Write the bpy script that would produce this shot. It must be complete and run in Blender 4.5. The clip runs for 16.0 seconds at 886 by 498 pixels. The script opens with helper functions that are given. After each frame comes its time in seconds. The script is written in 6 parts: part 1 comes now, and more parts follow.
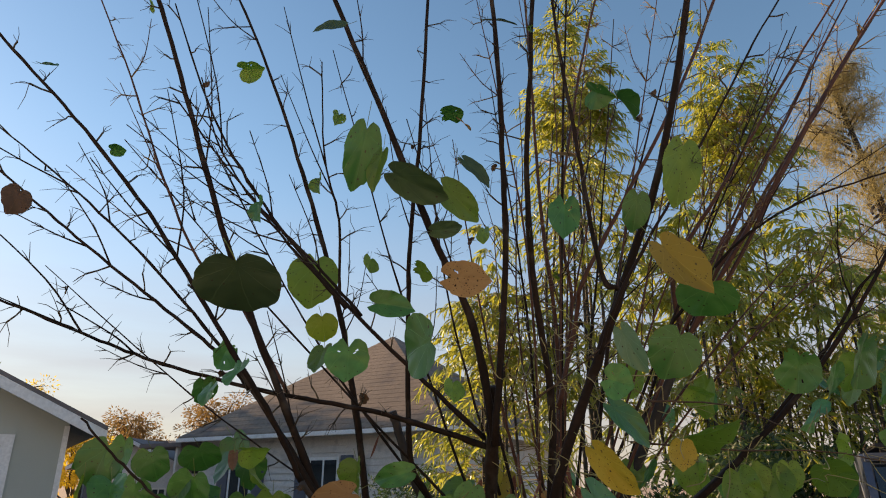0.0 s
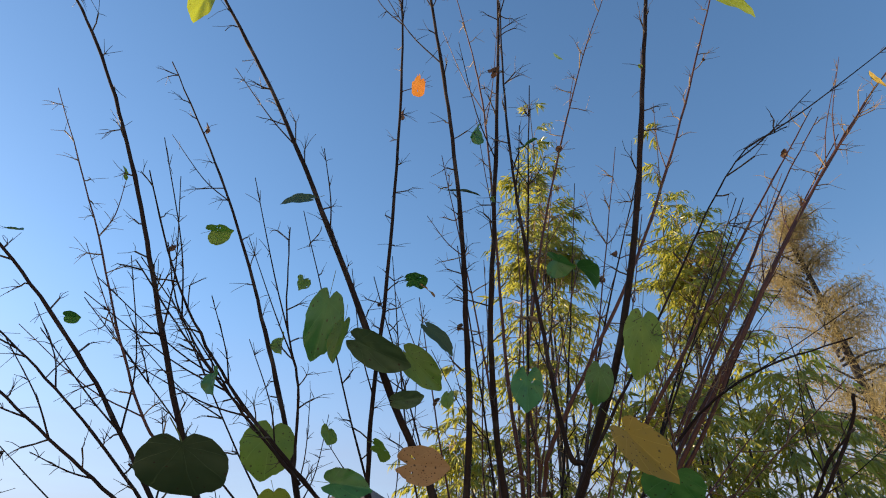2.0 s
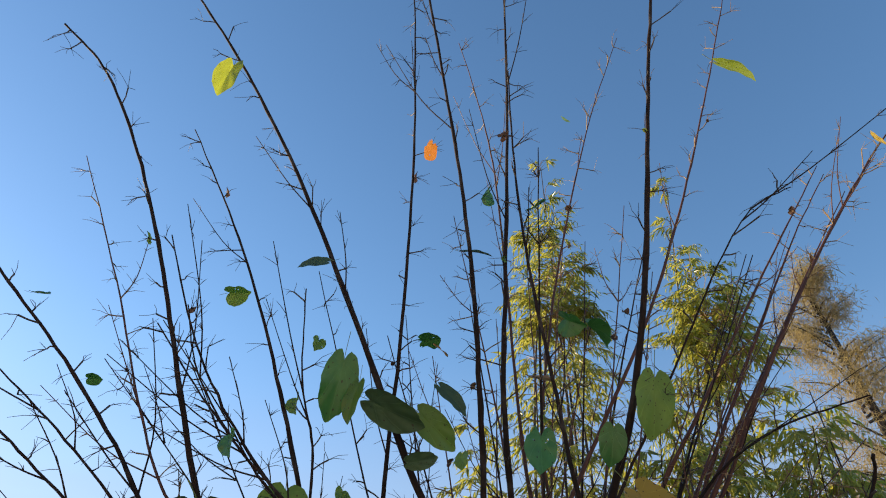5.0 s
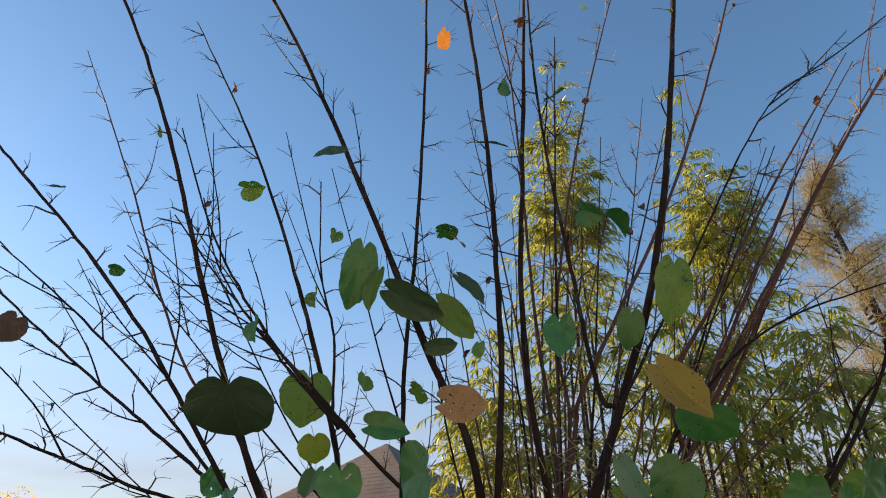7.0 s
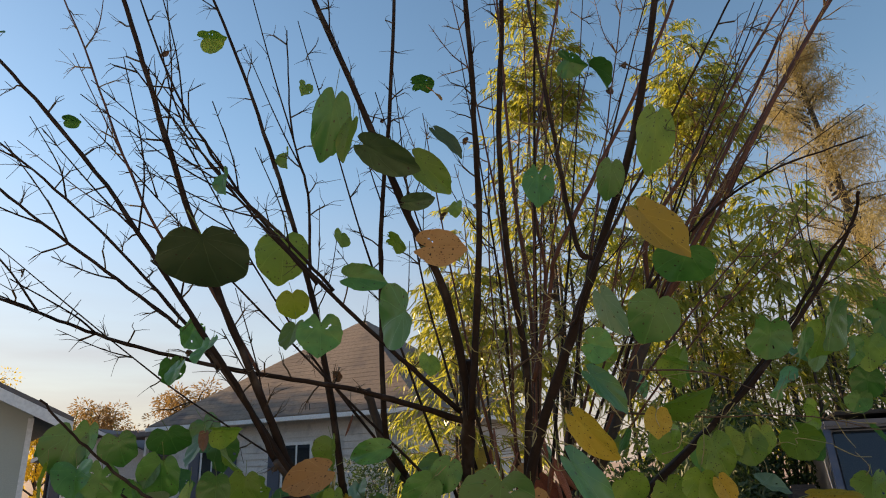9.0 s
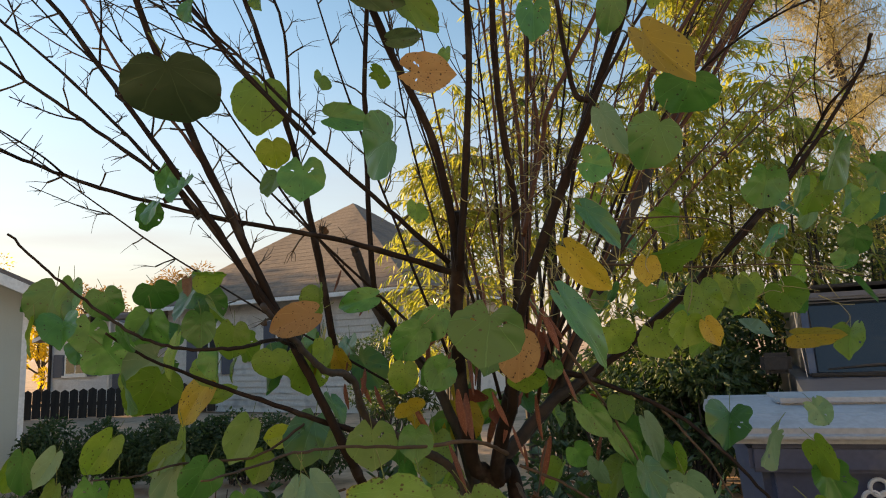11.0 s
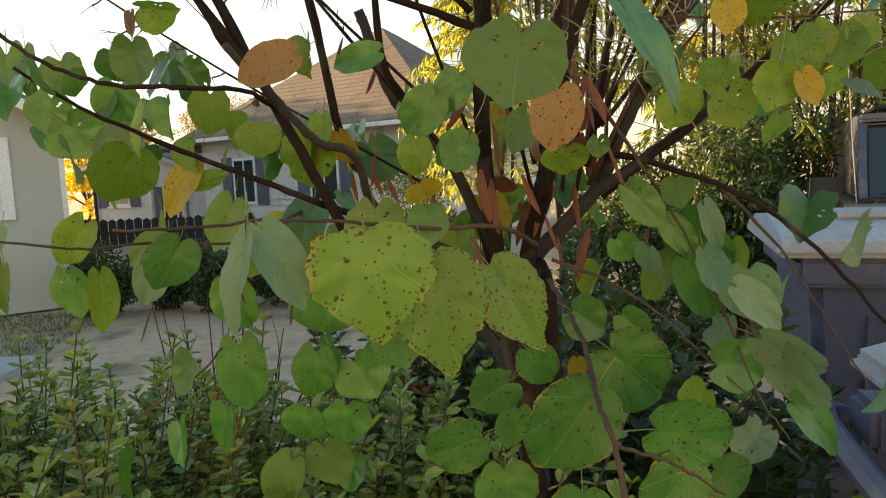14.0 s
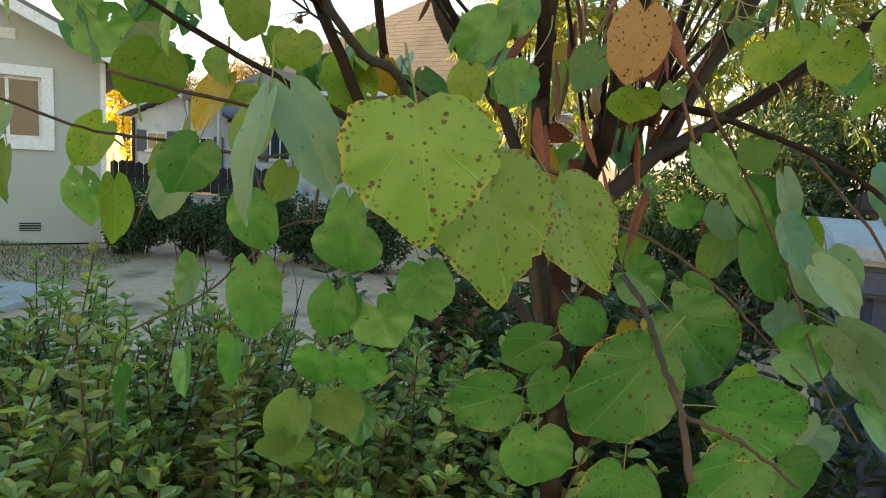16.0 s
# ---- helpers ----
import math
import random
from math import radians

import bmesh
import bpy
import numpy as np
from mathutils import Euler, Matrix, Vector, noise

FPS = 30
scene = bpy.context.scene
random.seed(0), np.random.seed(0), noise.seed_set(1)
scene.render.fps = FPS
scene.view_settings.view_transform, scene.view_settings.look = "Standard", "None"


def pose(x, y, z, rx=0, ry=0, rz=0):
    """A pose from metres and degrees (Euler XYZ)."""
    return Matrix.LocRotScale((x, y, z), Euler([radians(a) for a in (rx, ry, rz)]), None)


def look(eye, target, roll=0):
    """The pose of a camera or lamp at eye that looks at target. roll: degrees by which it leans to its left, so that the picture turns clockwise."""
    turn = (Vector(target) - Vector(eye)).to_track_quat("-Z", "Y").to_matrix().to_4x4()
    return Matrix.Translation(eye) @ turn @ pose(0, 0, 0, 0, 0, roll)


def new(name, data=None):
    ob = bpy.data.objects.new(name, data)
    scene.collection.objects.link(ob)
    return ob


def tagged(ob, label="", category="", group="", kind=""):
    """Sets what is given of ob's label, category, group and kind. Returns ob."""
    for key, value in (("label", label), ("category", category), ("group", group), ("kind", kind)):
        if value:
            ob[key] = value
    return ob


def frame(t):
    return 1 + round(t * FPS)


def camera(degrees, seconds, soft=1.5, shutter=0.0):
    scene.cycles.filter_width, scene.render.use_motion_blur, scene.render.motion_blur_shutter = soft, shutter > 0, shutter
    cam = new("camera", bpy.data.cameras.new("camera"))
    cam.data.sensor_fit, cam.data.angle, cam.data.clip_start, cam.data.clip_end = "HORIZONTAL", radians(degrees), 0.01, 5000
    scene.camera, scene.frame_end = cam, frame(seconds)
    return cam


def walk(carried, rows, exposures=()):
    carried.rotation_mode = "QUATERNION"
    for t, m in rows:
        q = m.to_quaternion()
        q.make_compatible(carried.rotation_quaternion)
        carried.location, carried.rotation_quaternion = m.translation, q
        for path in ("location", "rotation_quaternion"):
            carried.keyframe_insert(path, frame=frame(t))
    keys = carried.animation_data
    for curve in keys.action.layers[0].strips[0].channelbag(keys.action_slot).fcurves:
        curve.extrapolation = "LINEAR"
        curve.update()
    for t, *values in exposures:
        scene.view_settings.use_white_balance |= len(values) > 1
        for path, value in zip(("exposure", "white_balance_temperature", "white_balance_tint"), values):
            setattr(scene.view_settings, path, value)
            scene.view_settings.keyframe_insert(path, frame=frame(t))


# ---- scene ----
cam = camera(69.0, 16.0, soft=1.05)
# seconds, eye x, y, z, yaw, pitch, roll
PATH = [
    (0.0, 0.0001, -0.0000, 1.5004, 0.02, 20.23, -0.08),
    (0.5, 0.0034, -0.0042, 1.5086, -0.91, 23.07, 0.60),
    (1.0, 0.0075, -0.0064, 1.5191, -1.68, 25.31, 0.02),
    (1.5, 0.0109, -0.0070, 1.5305, -2.38, 29.56, -0.27),
    (2.0, 0.0133, -0.0153, 1.5397, -2.73, 32.33, -0.58),
    (2.5, 0.0161, -0.0227, 1.5453, -2.91, 34.55, -0.29),
    (3.0, 0.0199, -0.0291, 1.5441, -2.14, 37.45, -0.61),
    (5.5, 0.0095, -0.0377, 1.5315, -1.25, 36.99, -0.36),
    (6.0, 0.0052, -0.0324, 1.5278, -0.92, 34.63, -0.51),
    (6.5, 0.0009, -0.0223, 1.5226, -0.58, 32.33, -0.39),
    (7.0, -0.0006, -0.0136, 1.5176, -0.54, 29.21, -0.44),
    (7.5, -0.0014, -0.0033, 1.5112, -0.84, 25.48, -1.41),
    (8.0, -0.0026, 0.0020, 1.5064, -1.56, 23.06, -1.68),
    (10.5, -0.0050, 0.0536, 1.4641, -3.57, 11.14, -2.25),
    (11.0, -0.0029, 0.0620, 1.4538, -3.42, 8.37, -2.36),
    (11.5, -0.0018, 0.0741, 1.4435, -3.52, 5.63, -2.67),
    (12.0, -0.0028, 0.0870, 1.4345, -3.74, 3.74, -2.69),
    (12.5, -0.0035, 0.1056, 1.4244, -3.50, 1.69, -2.71),
    (13.0, 0.0052, 0.1437, 1.4089, -2.60, -1.23, -3.18),
    (13.5, 0.0163, 0.1939, 1.3919, -0.74, -3.83, -3.01),
    (14.0, 0.0176, 0.2174, 1.3830, 0.11, -6.16, -2.39),
    (14.5, 0.0153, 0.2250, 1.3750, 0.03, -6.35, -1.08),
    (15.0, 0.0129, 0.2442, 1.3640, 0.09, -6.77, 0.42),
    (15.5, 0.0106, 0.2695, 1.3527, 0.46, -7.28, 1.89),
    (16.0, 0.0028, 0.2798, 1.3367, 2.34, -8.11, 3.62),
]
EXPOSURES = [(0.0, 0.85, 7900, 17), (1.5, 0.83, 6900, 18), (3.0, 0.84, 6550, 17), (6.0, 0.84, 6600, 16), (8.0, 0.82, 7500, 17), (10.5, 1.14, 8900, 16), (12.5, 1.54, 10100, 14), (14.0, 1.83, 10900, 11), (16.0, 2.12, 9100, 2)]
walk(cam, [(t, pose(x, y, z, 90 + pitch, 0, yaw) @ pose(0, 0, 0, 0, 0, roll)) for t, x, y, z, yaw, pitch, roll in PATH], EXPOSURES)

# ---- sky and sun: low sun ahead, beyond the grey house ----
SUN_AZ, SUN_EL = -62.0, 12.0
world = bpy.data.worlds.new("world")
scene.world = world
world.use_nodes = True
wn, wl = world.node_tree.nodes, world.node_tree.links
sky = wn.new("ShaderNodeTexSky")
sky.sky_type = "NISHITA"
sky.sun_disc = False
sky.sun_elevation = radians(SUN_EL)
sky.sun_rotation = radians(SUN_AZ)
sky.air_density, sky.dust_density, sky.ozone_density = 1.0, 0.2, 2.2
# thin high haze that whitens the sky towards the horizon, with faint streaks of cloud
wtc = wn.new("ShaderNodeTexCoord")
wsep = wn.new("ShaderNodeSeparateXYZ")
wl.new(wtc.outputs["Generated"], wsep.inputs[0])
wrm = wn.new("ShaderNodeMapRange")
wrm.interpolation_type = "SMOOTHSTEP"
wrm.inputs[1].default_value, wrm.inputs[2].default_value = 0.5, 0.0
wrm.inputs[3].default_value, wrm.inputs[4].default_value = 0.0, 0.95
wl.new(wsep.outputs[2], wrm.inputs[0])
wmp = wn.new("ShaderNodeMapping")
wmp.inputs["Scale"].default_value = (1.2, 1.2, 9.0)
wl.new(wtc.outputs["Generated"], wmp.inputs[0])
wno = wn.new("ShaderNodeTexNoise")
wno.inputs["Scale"].default_value, wno.inputs["Detail"].default_value = 2.6, 5.0
wl.new(wmp.outputs[0], wno.inputs["Vector"])
wcr = wn.new("ShaderNodeMapRange")
wcr.inputs[1].default_value, wcr.inputs[2].default_value = 0.3, 0.7
wcr.inputs[3].default_value, wcr.inputs[4].default_value = 0.78, 1.0
wl.new(wno.outputs[0], wcr.inputs[0])
wmu = wn.new("ShaderNodeMath")
wmu.operation = "MULTIPLY"
wpw = wn.new("ShaderNodeMath")
wpw.operation = "POWER"
wpw.inputs[1].default_value = 1.05
wl.new(wrm.outputs[0], wpw.inputs[0])
wl.new(wpw.outputs[0], wmu.inputs[0])
wl.new(wcr.outputs[0], wmu.inputs[1])
wmx = wn.new("ShaderNodeMix")
wmx.data_type = "RGBA"
wl.new(wmu.outputs[0], wmx.inputs[0])
whs = wn.new("ShaderNodeHueSaturation")
whs.inputs["Saturation"].default_value = 1.13
whs.inputs["Hue"].default_value = 0.498
wl.new(sky.outputs[0], whs.inputs["Color"])
wl.new(whs.outputs[0], wmx.inputs[6])
wmx.inputs[7].default_value = (1.72, 1.62, 1.88, 1)
wl.new(wmx.outputs[2], wn["Background"].inputs[0])
wn["Background"].inputs[1].default_value = 0.15
sun_data = bpy.data.lights.new("sun", "SUN")
sun_data.energy, sun_data.angle, sun_data.color = 5.0, radians(0.5), (1.0, 0.78, 0.5)
sun_to = Vector((math.sin(radians(SUN_AZ)) * math.cos(radians(SUN_EL)), math.cos(radians(SUN_AZ)) * math.cos(radians(SUN_EL)), math.sin(radians(SUN_EL))))
sun = new("sun", sun_data)
sun.matrix_world = look(sun_to * 60, (0, 0, 0))

# ---- materials ----


def nodes_of(name):
    m = bpy.data.materials.new(name)
    m.use_nodes = True
    return m, m.node_tree.nodes, m.node_tree.links, m.node_tree.nodes["Principled BSDF"]


def mixc(n, l, fac, a, b):
    """A colour mix node; a and b are colours or sockets."""
    mx = n.new("ShaderNodeMix")
    mx.data_type = "RGBA"
    if isinstance(fac, float):
        mx.inputs[0].default_value = fac
    else:
        l.new(fac, mx.inputs[0])
    for sock, v in ((mx.inputs[6], a), (mx.inputs[7], b)):
        if isinstance(v, tuple):
            sock.default_value = (*v, 1)
        else:
            l.new(v, sock)
    return mx.outputs[2]


def noise_fac(n, l, scale, lo=0.35, hi=0.65, detail=6.0, coord="Object", stretch=None):
    tc = n.new("ShaderNodeTexCoord")
    src = tc.outputs[coord]
    if stretch:
        mp = n.new("ShaderNodeMapping")
        mp.inputs["Scale"].default_value = stretch
        l.new(src, mp.inputs[0])
        src = mp.outputs[0]
    nt = n.new("ShaderNodeTexNoise")
    nt.inputs["Scale"].default_value = scale
    nt.inputs["Detail"].default_value = detail
    l.new(src, nt.inputs["Vector"])
    rm = n.new("ShaderNodeMapRange")
    rm.inputs[1].default_value, rm.inputs[2].default_value = lo, hi
    l.new(nt.outputs[0], rm.inputs[0])
    return rm.outputs[0], nt.outputs[0]


def surface(name, a, b, big=1.5, fine=40.0, rough=0.8, bump=0.3, metal=0.0, dirt=None, stretch=None, step=0.01, gloss=0.4):
    """A surface that varies between two colours at two scales, with fine relief."""
    m, n, l, p = nodes_of(name)
    f1, _ = noise_fac(n, l, big, stretch=stretch)
    f2, raw = noise_fac(n, l, fine, stretch=stretch)
    c = mixc(n, l, f1, a, b)
    dark = tuple(v * 0.72 for v in a)
    half = n.new("ShaderNodeMath")
    half.operation = "MULTIPLY"
    half.inputs[1].default_value = 0.5
    l.new(f2, half.inputs[0])
    c = mixc(n, l, half.outputs[0], c, dark)
    if dirt:
        f3, _ = noise_fac(n, l, big * 2.7, 0.55, 0.7)
        c = mixc(n, l, f3, c, dirt)
    l.new(c, p.inputs["Base Color"])
    p.inputs["Roughness"].default_value = rough
    p.inputs["Metallic"].default_value = metal
    p.inputs["Specular IOR Level"].default_value = gloss
    bp = n.new("ShaderNodeBump")
    bp.inputs["Strength"].default_value = bump
    bp.inputs["Distance"].default_value = step
    l.new(raw, bp.inputs["Height"])
    l.new(bp.outputs[0], p.inputs["Normal"])
    return m


def foliage(name, a, b, through_colour, share=0.35, rough=0.45):
    """Small leaves: two greens by leaf, part of the light passes through."""
    m, n, l, p = nodes_of(name)
    geo = n.new("ShaderNodeNewGeometry")
    c = mixc(n, l, geo.outputs["Random Per Island"], a, b)
    f, _ = noise_fac(n, l, 1.3)
    half = n.new("ShaderNodeMath")
    half.operation = "MULTIPLY"
    half.inputs[1].default_value = 0.5
    l.new(f, half.inputs[0])
    c = mixc(n, l, half.outputs[0], c, tuple(v * 0.6 for v in a))
    l.new(c, p.inputs["Base Color"])
    p.inputs["Roughness"].default_value = rough
    tr = n.new("ShaderNodeBsdfTranslucent")
    tr.inputs[0].default_value = (*through_colour, 1)
    mx = n.new("ShaderNodeMixShader")
    mx.inputs[0].default_value = share
    l.new(p.outputs[0], mx.inputs[1])
    l.new(tr.outputs[0], mx.inputs[2])
    l.new(mx.outputs[0], n["Material Output"].inputs[0])
    return m


def heart_leaf(name, a, b, through_colour, spot=(0.026, 0.011, 0.005), spots=0.0, edge=None, share=0.4, rough=0.42, vein=None):
    """A large leaf: veins from the stalk, rusty spots, a browned edge, light through the blade."""
    m, n, l, p = nodes_of(name)
    tc = n.new("ShaderNodeTexCoord")
    info = n.new("ShaderNodeObjectInfo")
    f1, raw = noise_fac(n, l, 3.0)
    c = mixc(n, l, f1, a, b)
    mottle, _ = noise_fac(n, l, 13.0, 0.42, 0.75)
    soft = n.new("ShaderNodeMath")
    soft.operation = "MULTIPLY"
    soft.inputs[1].default_value = 0.26
    l.new(mottle, soft.inputs[0])
    c = mixc(n, l, soft.outputs[0], c, tuple(0.55 * v for v in a))
    c = mixc(n, l, info.outputs["Random"], c, tuple(0.62 * v for v in a)) if share < 0.9 else c
    shift = n.new("ShaderNodeVectorMath")
    shift.operation = "MULTIPLY_ADD"
    shift.inputs[1].default_value = (1, 1, 1)
    comb = n.new("ShaderNodeCombineXYZ")
    mul = n.new("ShaderNodeMath")
    mul.operation = "MULTIPLY"
    mul.inputs[1].default_value = 37.0
    l.new(info.outputs["Random"], mul.inputs[0])
    for k in range(2):
        l.new(mul.outputs[0], comb.inputs[k])
    l.new(tc.outputs["Object"], shift.inputs[0])
    l.new(comb.outputs[0], shift.inputs[2])
    # veins: rays from the stalk at (0, -0.3)
    sep = n.new("ShaderNodeSeparateXYZ")
    l.new(tc.outputs["Object"], sep.inputs[0])
    up = n.new("ShaderNodeMath")
    up.operation = "ADD"
    up.inputs[1].default_value = 0.3
    l.new(sep.outputs[1], up.inputs[0])
    ang = n.new("ShaderNodeMath")
    ang.operation = "ARCTAN2"
    l.new(sep.outputs[0], ang.inputs[0])
    l.new(up.outputs[0], ang.inputs[1])
    wob = n.new("ShaderNodeMath")
    wob.operation = "MULTIPLY_ADD"
    wob.inputs[1].default_value = 0.16
    l.new(raw, wob.inputs[0])
    l.new(ang.outputs[0], wob.inputs[2])
    pp = n.new("ShaderNodeMath")
    pp.operation = "PINGPONG"
    pp.inputs[1].default_value = 0.3
    l.new(wob.outputs[0], pp.inputs[0])
    line = n.new("ShaderNodeMapRange")
    line.inputs[1].default_value, line.inputs[2].default_value = 0.02, 0.004
    line.inputs[3].default_value, line.inputs[4].default_value = 0.0, 0.2
    l.new(pp.outputs[0], line.inputs[0])
    c = mixc(n, l, line.outputs[0], c, vein or tuple(min(1, 1.5 * v + 0.05) for v in b))
    if edge:
        rim_at = n.new("ShaderNodeAttribute")
        rim_at.attribute_name = "rim"
        em = n.new("ShaderNodeMath")
        em.operation = "MULTIPLY_ADD"
        em.inputs[1].default_value = 0.3
        l.new(raw, em.inputs[0])
        l.new(rim_at.outputs["Fac"], em.inputs[2])
        er = n.new("ShaderNodeMapRange")
        er.inputs[1].default_value, er.inputs[2].default_value = 1.0, 1.1
        l.new(em.outputs[0], er.inputs[0])
        thin = n.new("ShaderNodeMapRange")
        thin.inputs[1].default_value, thin.inputs[2].default_value = 1.12, 1.2
        l.new(em.outputs[0], thin.inputs[0])
        c = mixc(n, l, thin.outputs[0], c, edge)
        fleck = n.new("ShaderNodeTexVoronoi")
        fleck.inputs["Scale"].default_value = 24.0
        l.new(shift.outputs[0], fleck.inputs["Vector"])
        near_rim = n.new("ShaderNodeMapRange")
        near_rim.inputs[1].default_value, near_rim.inputs[2].default_value = 0.42, 0.3
        l.new(fleck.outputs["Distance"], near_rim.inputs[0])
        rim = n.new("ShaderNodeMath")
        rim.operation = "MULTIPLY"
        l.new(near_rim.outputs[0], rim.inputs[0])
        l.new(er.outputs[0], rim.inputs[1])
        c = mixc(n, l, rim.outputs[0], c, spot)
    if spots:
        for scale, size in ((9.0, 0.14), (17.0, 0.16)):
            vo = n.new("ShaderNodeTexVoronoi")
            vo.inputs["Scale"].default_value = scale
            l.new(shift.outputs[0], vo.inputs["Vector"])
            edge_n = n.new("ShaderNodeTexNoise")
            edge_n.inputs["Scale"].default_value = 30.0
            l.new(shift.outputs[0], edge_n.inputs["Vector"])
            sm = n.new("ShaderNodeMath")
            sm.operation = "MULTIPLY_ADD"
            sm.inputs[1].default_value = 0.25
            l.new(edge_n.outputs[0], sm.inputs[0])
            l.new(vo.outputs["Distance"], sm.inputs[2])
            rr = n.new("ShaderNodeMapRange")
            rr.inputs[1].default_value, rr.inputs[2].default_value = size + 0.2, size + 0.15
            l.new(sm.outputs[0], rr.inputs[0])
            keep = n.new("ShaderNodeMath")
            keep.operation = "LESS_THAN"
            keep.inputs[1].default_value = spots
            sc = n.new("ShaderNodeSeparateColor")
            l.new(vo.outputs["Color"], sc.inputs[0])
            l.new(sc.outputs[0], keep.inputs[0])
            both = n.new("ShaderNodeMath")
            both.operation = "MULTIPLY"
            l.new(rr.outputs[0], both.inputs[0])
            l.new(keep.outputs[0], both.inputs[1])
            c = mixc(n, l, both.outputs[0], c, spot)
    l.new(c, p.inputs["Base Color"])
    p.inputs["Roughness"].default_value = rough
    p.inputs["Specular IOR Level"].default_value = 0.65
    bp = n.new("ShaderNodeBump")
    bp.inputs["Strength"].default_value = 0.35
    bp.inputs["Distance"].default_value = 0.004
    l.new(line.outputs[0], bp.inputs["Height"])
    l.new(bp.outputs[0], p.inputs["Normal"])
    tr = n.new("ShaderNodeBsdfTranslucent")
    tc2 = mixc(n, l, 0.35, c, through_colour)
    l.new(tc2, tr.inputs[0])
    mx = n.new("ShaderNodeMixShader")
    mx.inputs[0].default_value = share
    l.new(p.outputs[0], mx.inputs[1])
    l.new(tr.outputs[0], mx.inputs[2])
    l.new(mx.outputs[0], n["Material Output"].inputs[0])
    return m


LEAF_MATS = {
    "green": heart_leaf("leaf_green", (0.042, 0.18, 0.034), (0.09, 0.295, 0.058), (0.14, 0.42, 0.045), spots=0.14, share=0.26, rough=0.36),
    "ripe": heart_leaf("leaf_ripe", (0.1, 0.25, 0.038), (0.15, 0.32, 0.055), (0.3, 0.46, 0.05), spot=(0.04, 0.015, 0.006), spots=0.55, edge=(0.36, 0.3, 0.05), share=0.3, rough=0.4),
    "lime": heart_leaf("leaf_lime", (0.12, 0.25, 0.028), (0.22, 0.36, 0.04), (0.45, 0.62, 0.05), spots=0.4, share=0.42),
    "spotted": heart_leaf("leaf_spotted", (0.033, 0.185, 0.034), (0.06, 0.265, 0.045), (0.12, 0.4, 0.05), spots=0.5, edge=(0.33, 0.24, 0.04), share=0.28, rough=0.36),
    "pale": heart_leaf("leaf_pale", (0.16, 0.3, 0.16), (0.22, 0.38, 0.21), (0.22, 0.4, 0.14), spots=0.06),
    "light": heart_leaf("leaf_light", (0.12, 0.24, 0.06), (0.17, 0.3, 0.08), (0.26, 0.44, 0.08), spots=0.08),
    "bright": heart_leaf("leaf_bright", (0.3, 0.4, 0.03), (0.38, 0.46, 0.04), (0.6, 0.68, 0.05), spots=0.2, share=0.5),
    # darker copy of the green leaf: shade of leaves against the sky, painted in
    "shaded": heart_leaf("leaf_shaded", (0.03, 0.075, 0.025), (0.05, 0.11, 0.035), (0.06, 0.13, 0.03), spots=0.1, share=0.15, rough=0.65),
    "yellow": heart_leaf("leaf_yellow", (0.5, 0.33, 0.03), (0.55, 0.4, 0.05), (0.7, 0.5, 0.05), spots=0.45, share=0.45),
    "tan": heart_leaf("leaf_tan", (0.46, 0.25, 0.1), (0.52, 0.31, 0.13), (0.6, 0.32, 0.1), spots=0.5, rough=0.7),
    "orange": heart_leaf("leaf_orange", (0.5, 0.17, 0.03), (0.5, 0.23, 0.04), (0.7, 0.25, 0.03), spots=0.4, rough=0.7),
    "red": heart_leaf("leaf_red", (0.3, 0.07, 0.035), (0.38, 0.12, 0.06), (0.4, 0.1, 0.04), spots=0.3, rough=0.75),
    "dead": heart_leaf("leaf_dead", (0.1, 0.055, 0.03), (0.16, 0.085, 0.05), (0.16, 0.08, 0.04), spots=0.2, rough=0.85, share=0.2),
}
M_BARK = surface("bark_dark", (0.016, 0.01, 0.008), (0.03, 0.018, 0.014), big=9, fine=160, rough=0.8, bump=0.6, dirt=(0.055, 0.045, 0.04), step=0.002, gloss=0.2)
M_BARK_RED = surface("bark_young", (0.06, 0.022, 0.014), (0.11, 0.04, 0.022), big=14, fine=190, rough=0.6, bump=0.4, step=0.001)
M_BARK_GREY = surface("bark_grey", (0.035, 0.03, 0.029), (0.065, 0.057, 0.054), big=7, fine=120, rough=0.85, bump=0.7, dirt=(0.06, 0.045, 0.04), step=0.003)
M_LEAF_STALK = surface("leaf_stalk", (0.13, 0.19, 0.06), (0.2, 0.24, 0.08), big=20, fine=200, rough=0.6)
M_PETIOLE = surface("petiole", (0.2, 0.14, 0.06), (0.3, 0.2, 0.08), big=20, fine=200, rough=0.6)
M_PETIOLE_DARK = surface("petiole_dark", (0.05, 0.036, 0.022), (0.09, 0.065, 0.035), big=20, fine=200, rough=0.6)
M_STALK = surface("dry_stalk", (0.26, 0.24, 0.1), (0.38, 0.32, 0.16), big=20, fine=200, rough=0.7)
M_POD = surface("seed_pod", (0.21, 0.07, 0.04), (0.15, 0.05, 0.03), big=18, fine=120, rough=0.6, bump=0.5, dirt=(0.32, 0.15, 0.09), step=0.002)
M_POD_BROWN = surface("seed_pod_brown", (0.085, 0.055, 0.035), (0.13, 0.085, 0.055), big=30, fine=160, rough=0.75, bump=0.5, dirt=(0.2, 0.16, 0.12), step=0.002)
M_STUCCO = surface("stucco_grey", (0.43, 0.46, 0.42), (0.47, 0.5, 0.46), big=0.8, fine=90, rough=0.9, bump=0.25, dirt=(0.38, 0.4, 0.36), step=0.004)
M_STUCCO_PALE = surface("stucco_pale", (0.6, 0.6, 0.56), (0.66, 0.66, 0.62), big=0.8, fine=90, rough=0.9, bump=0.25, step=0.004)
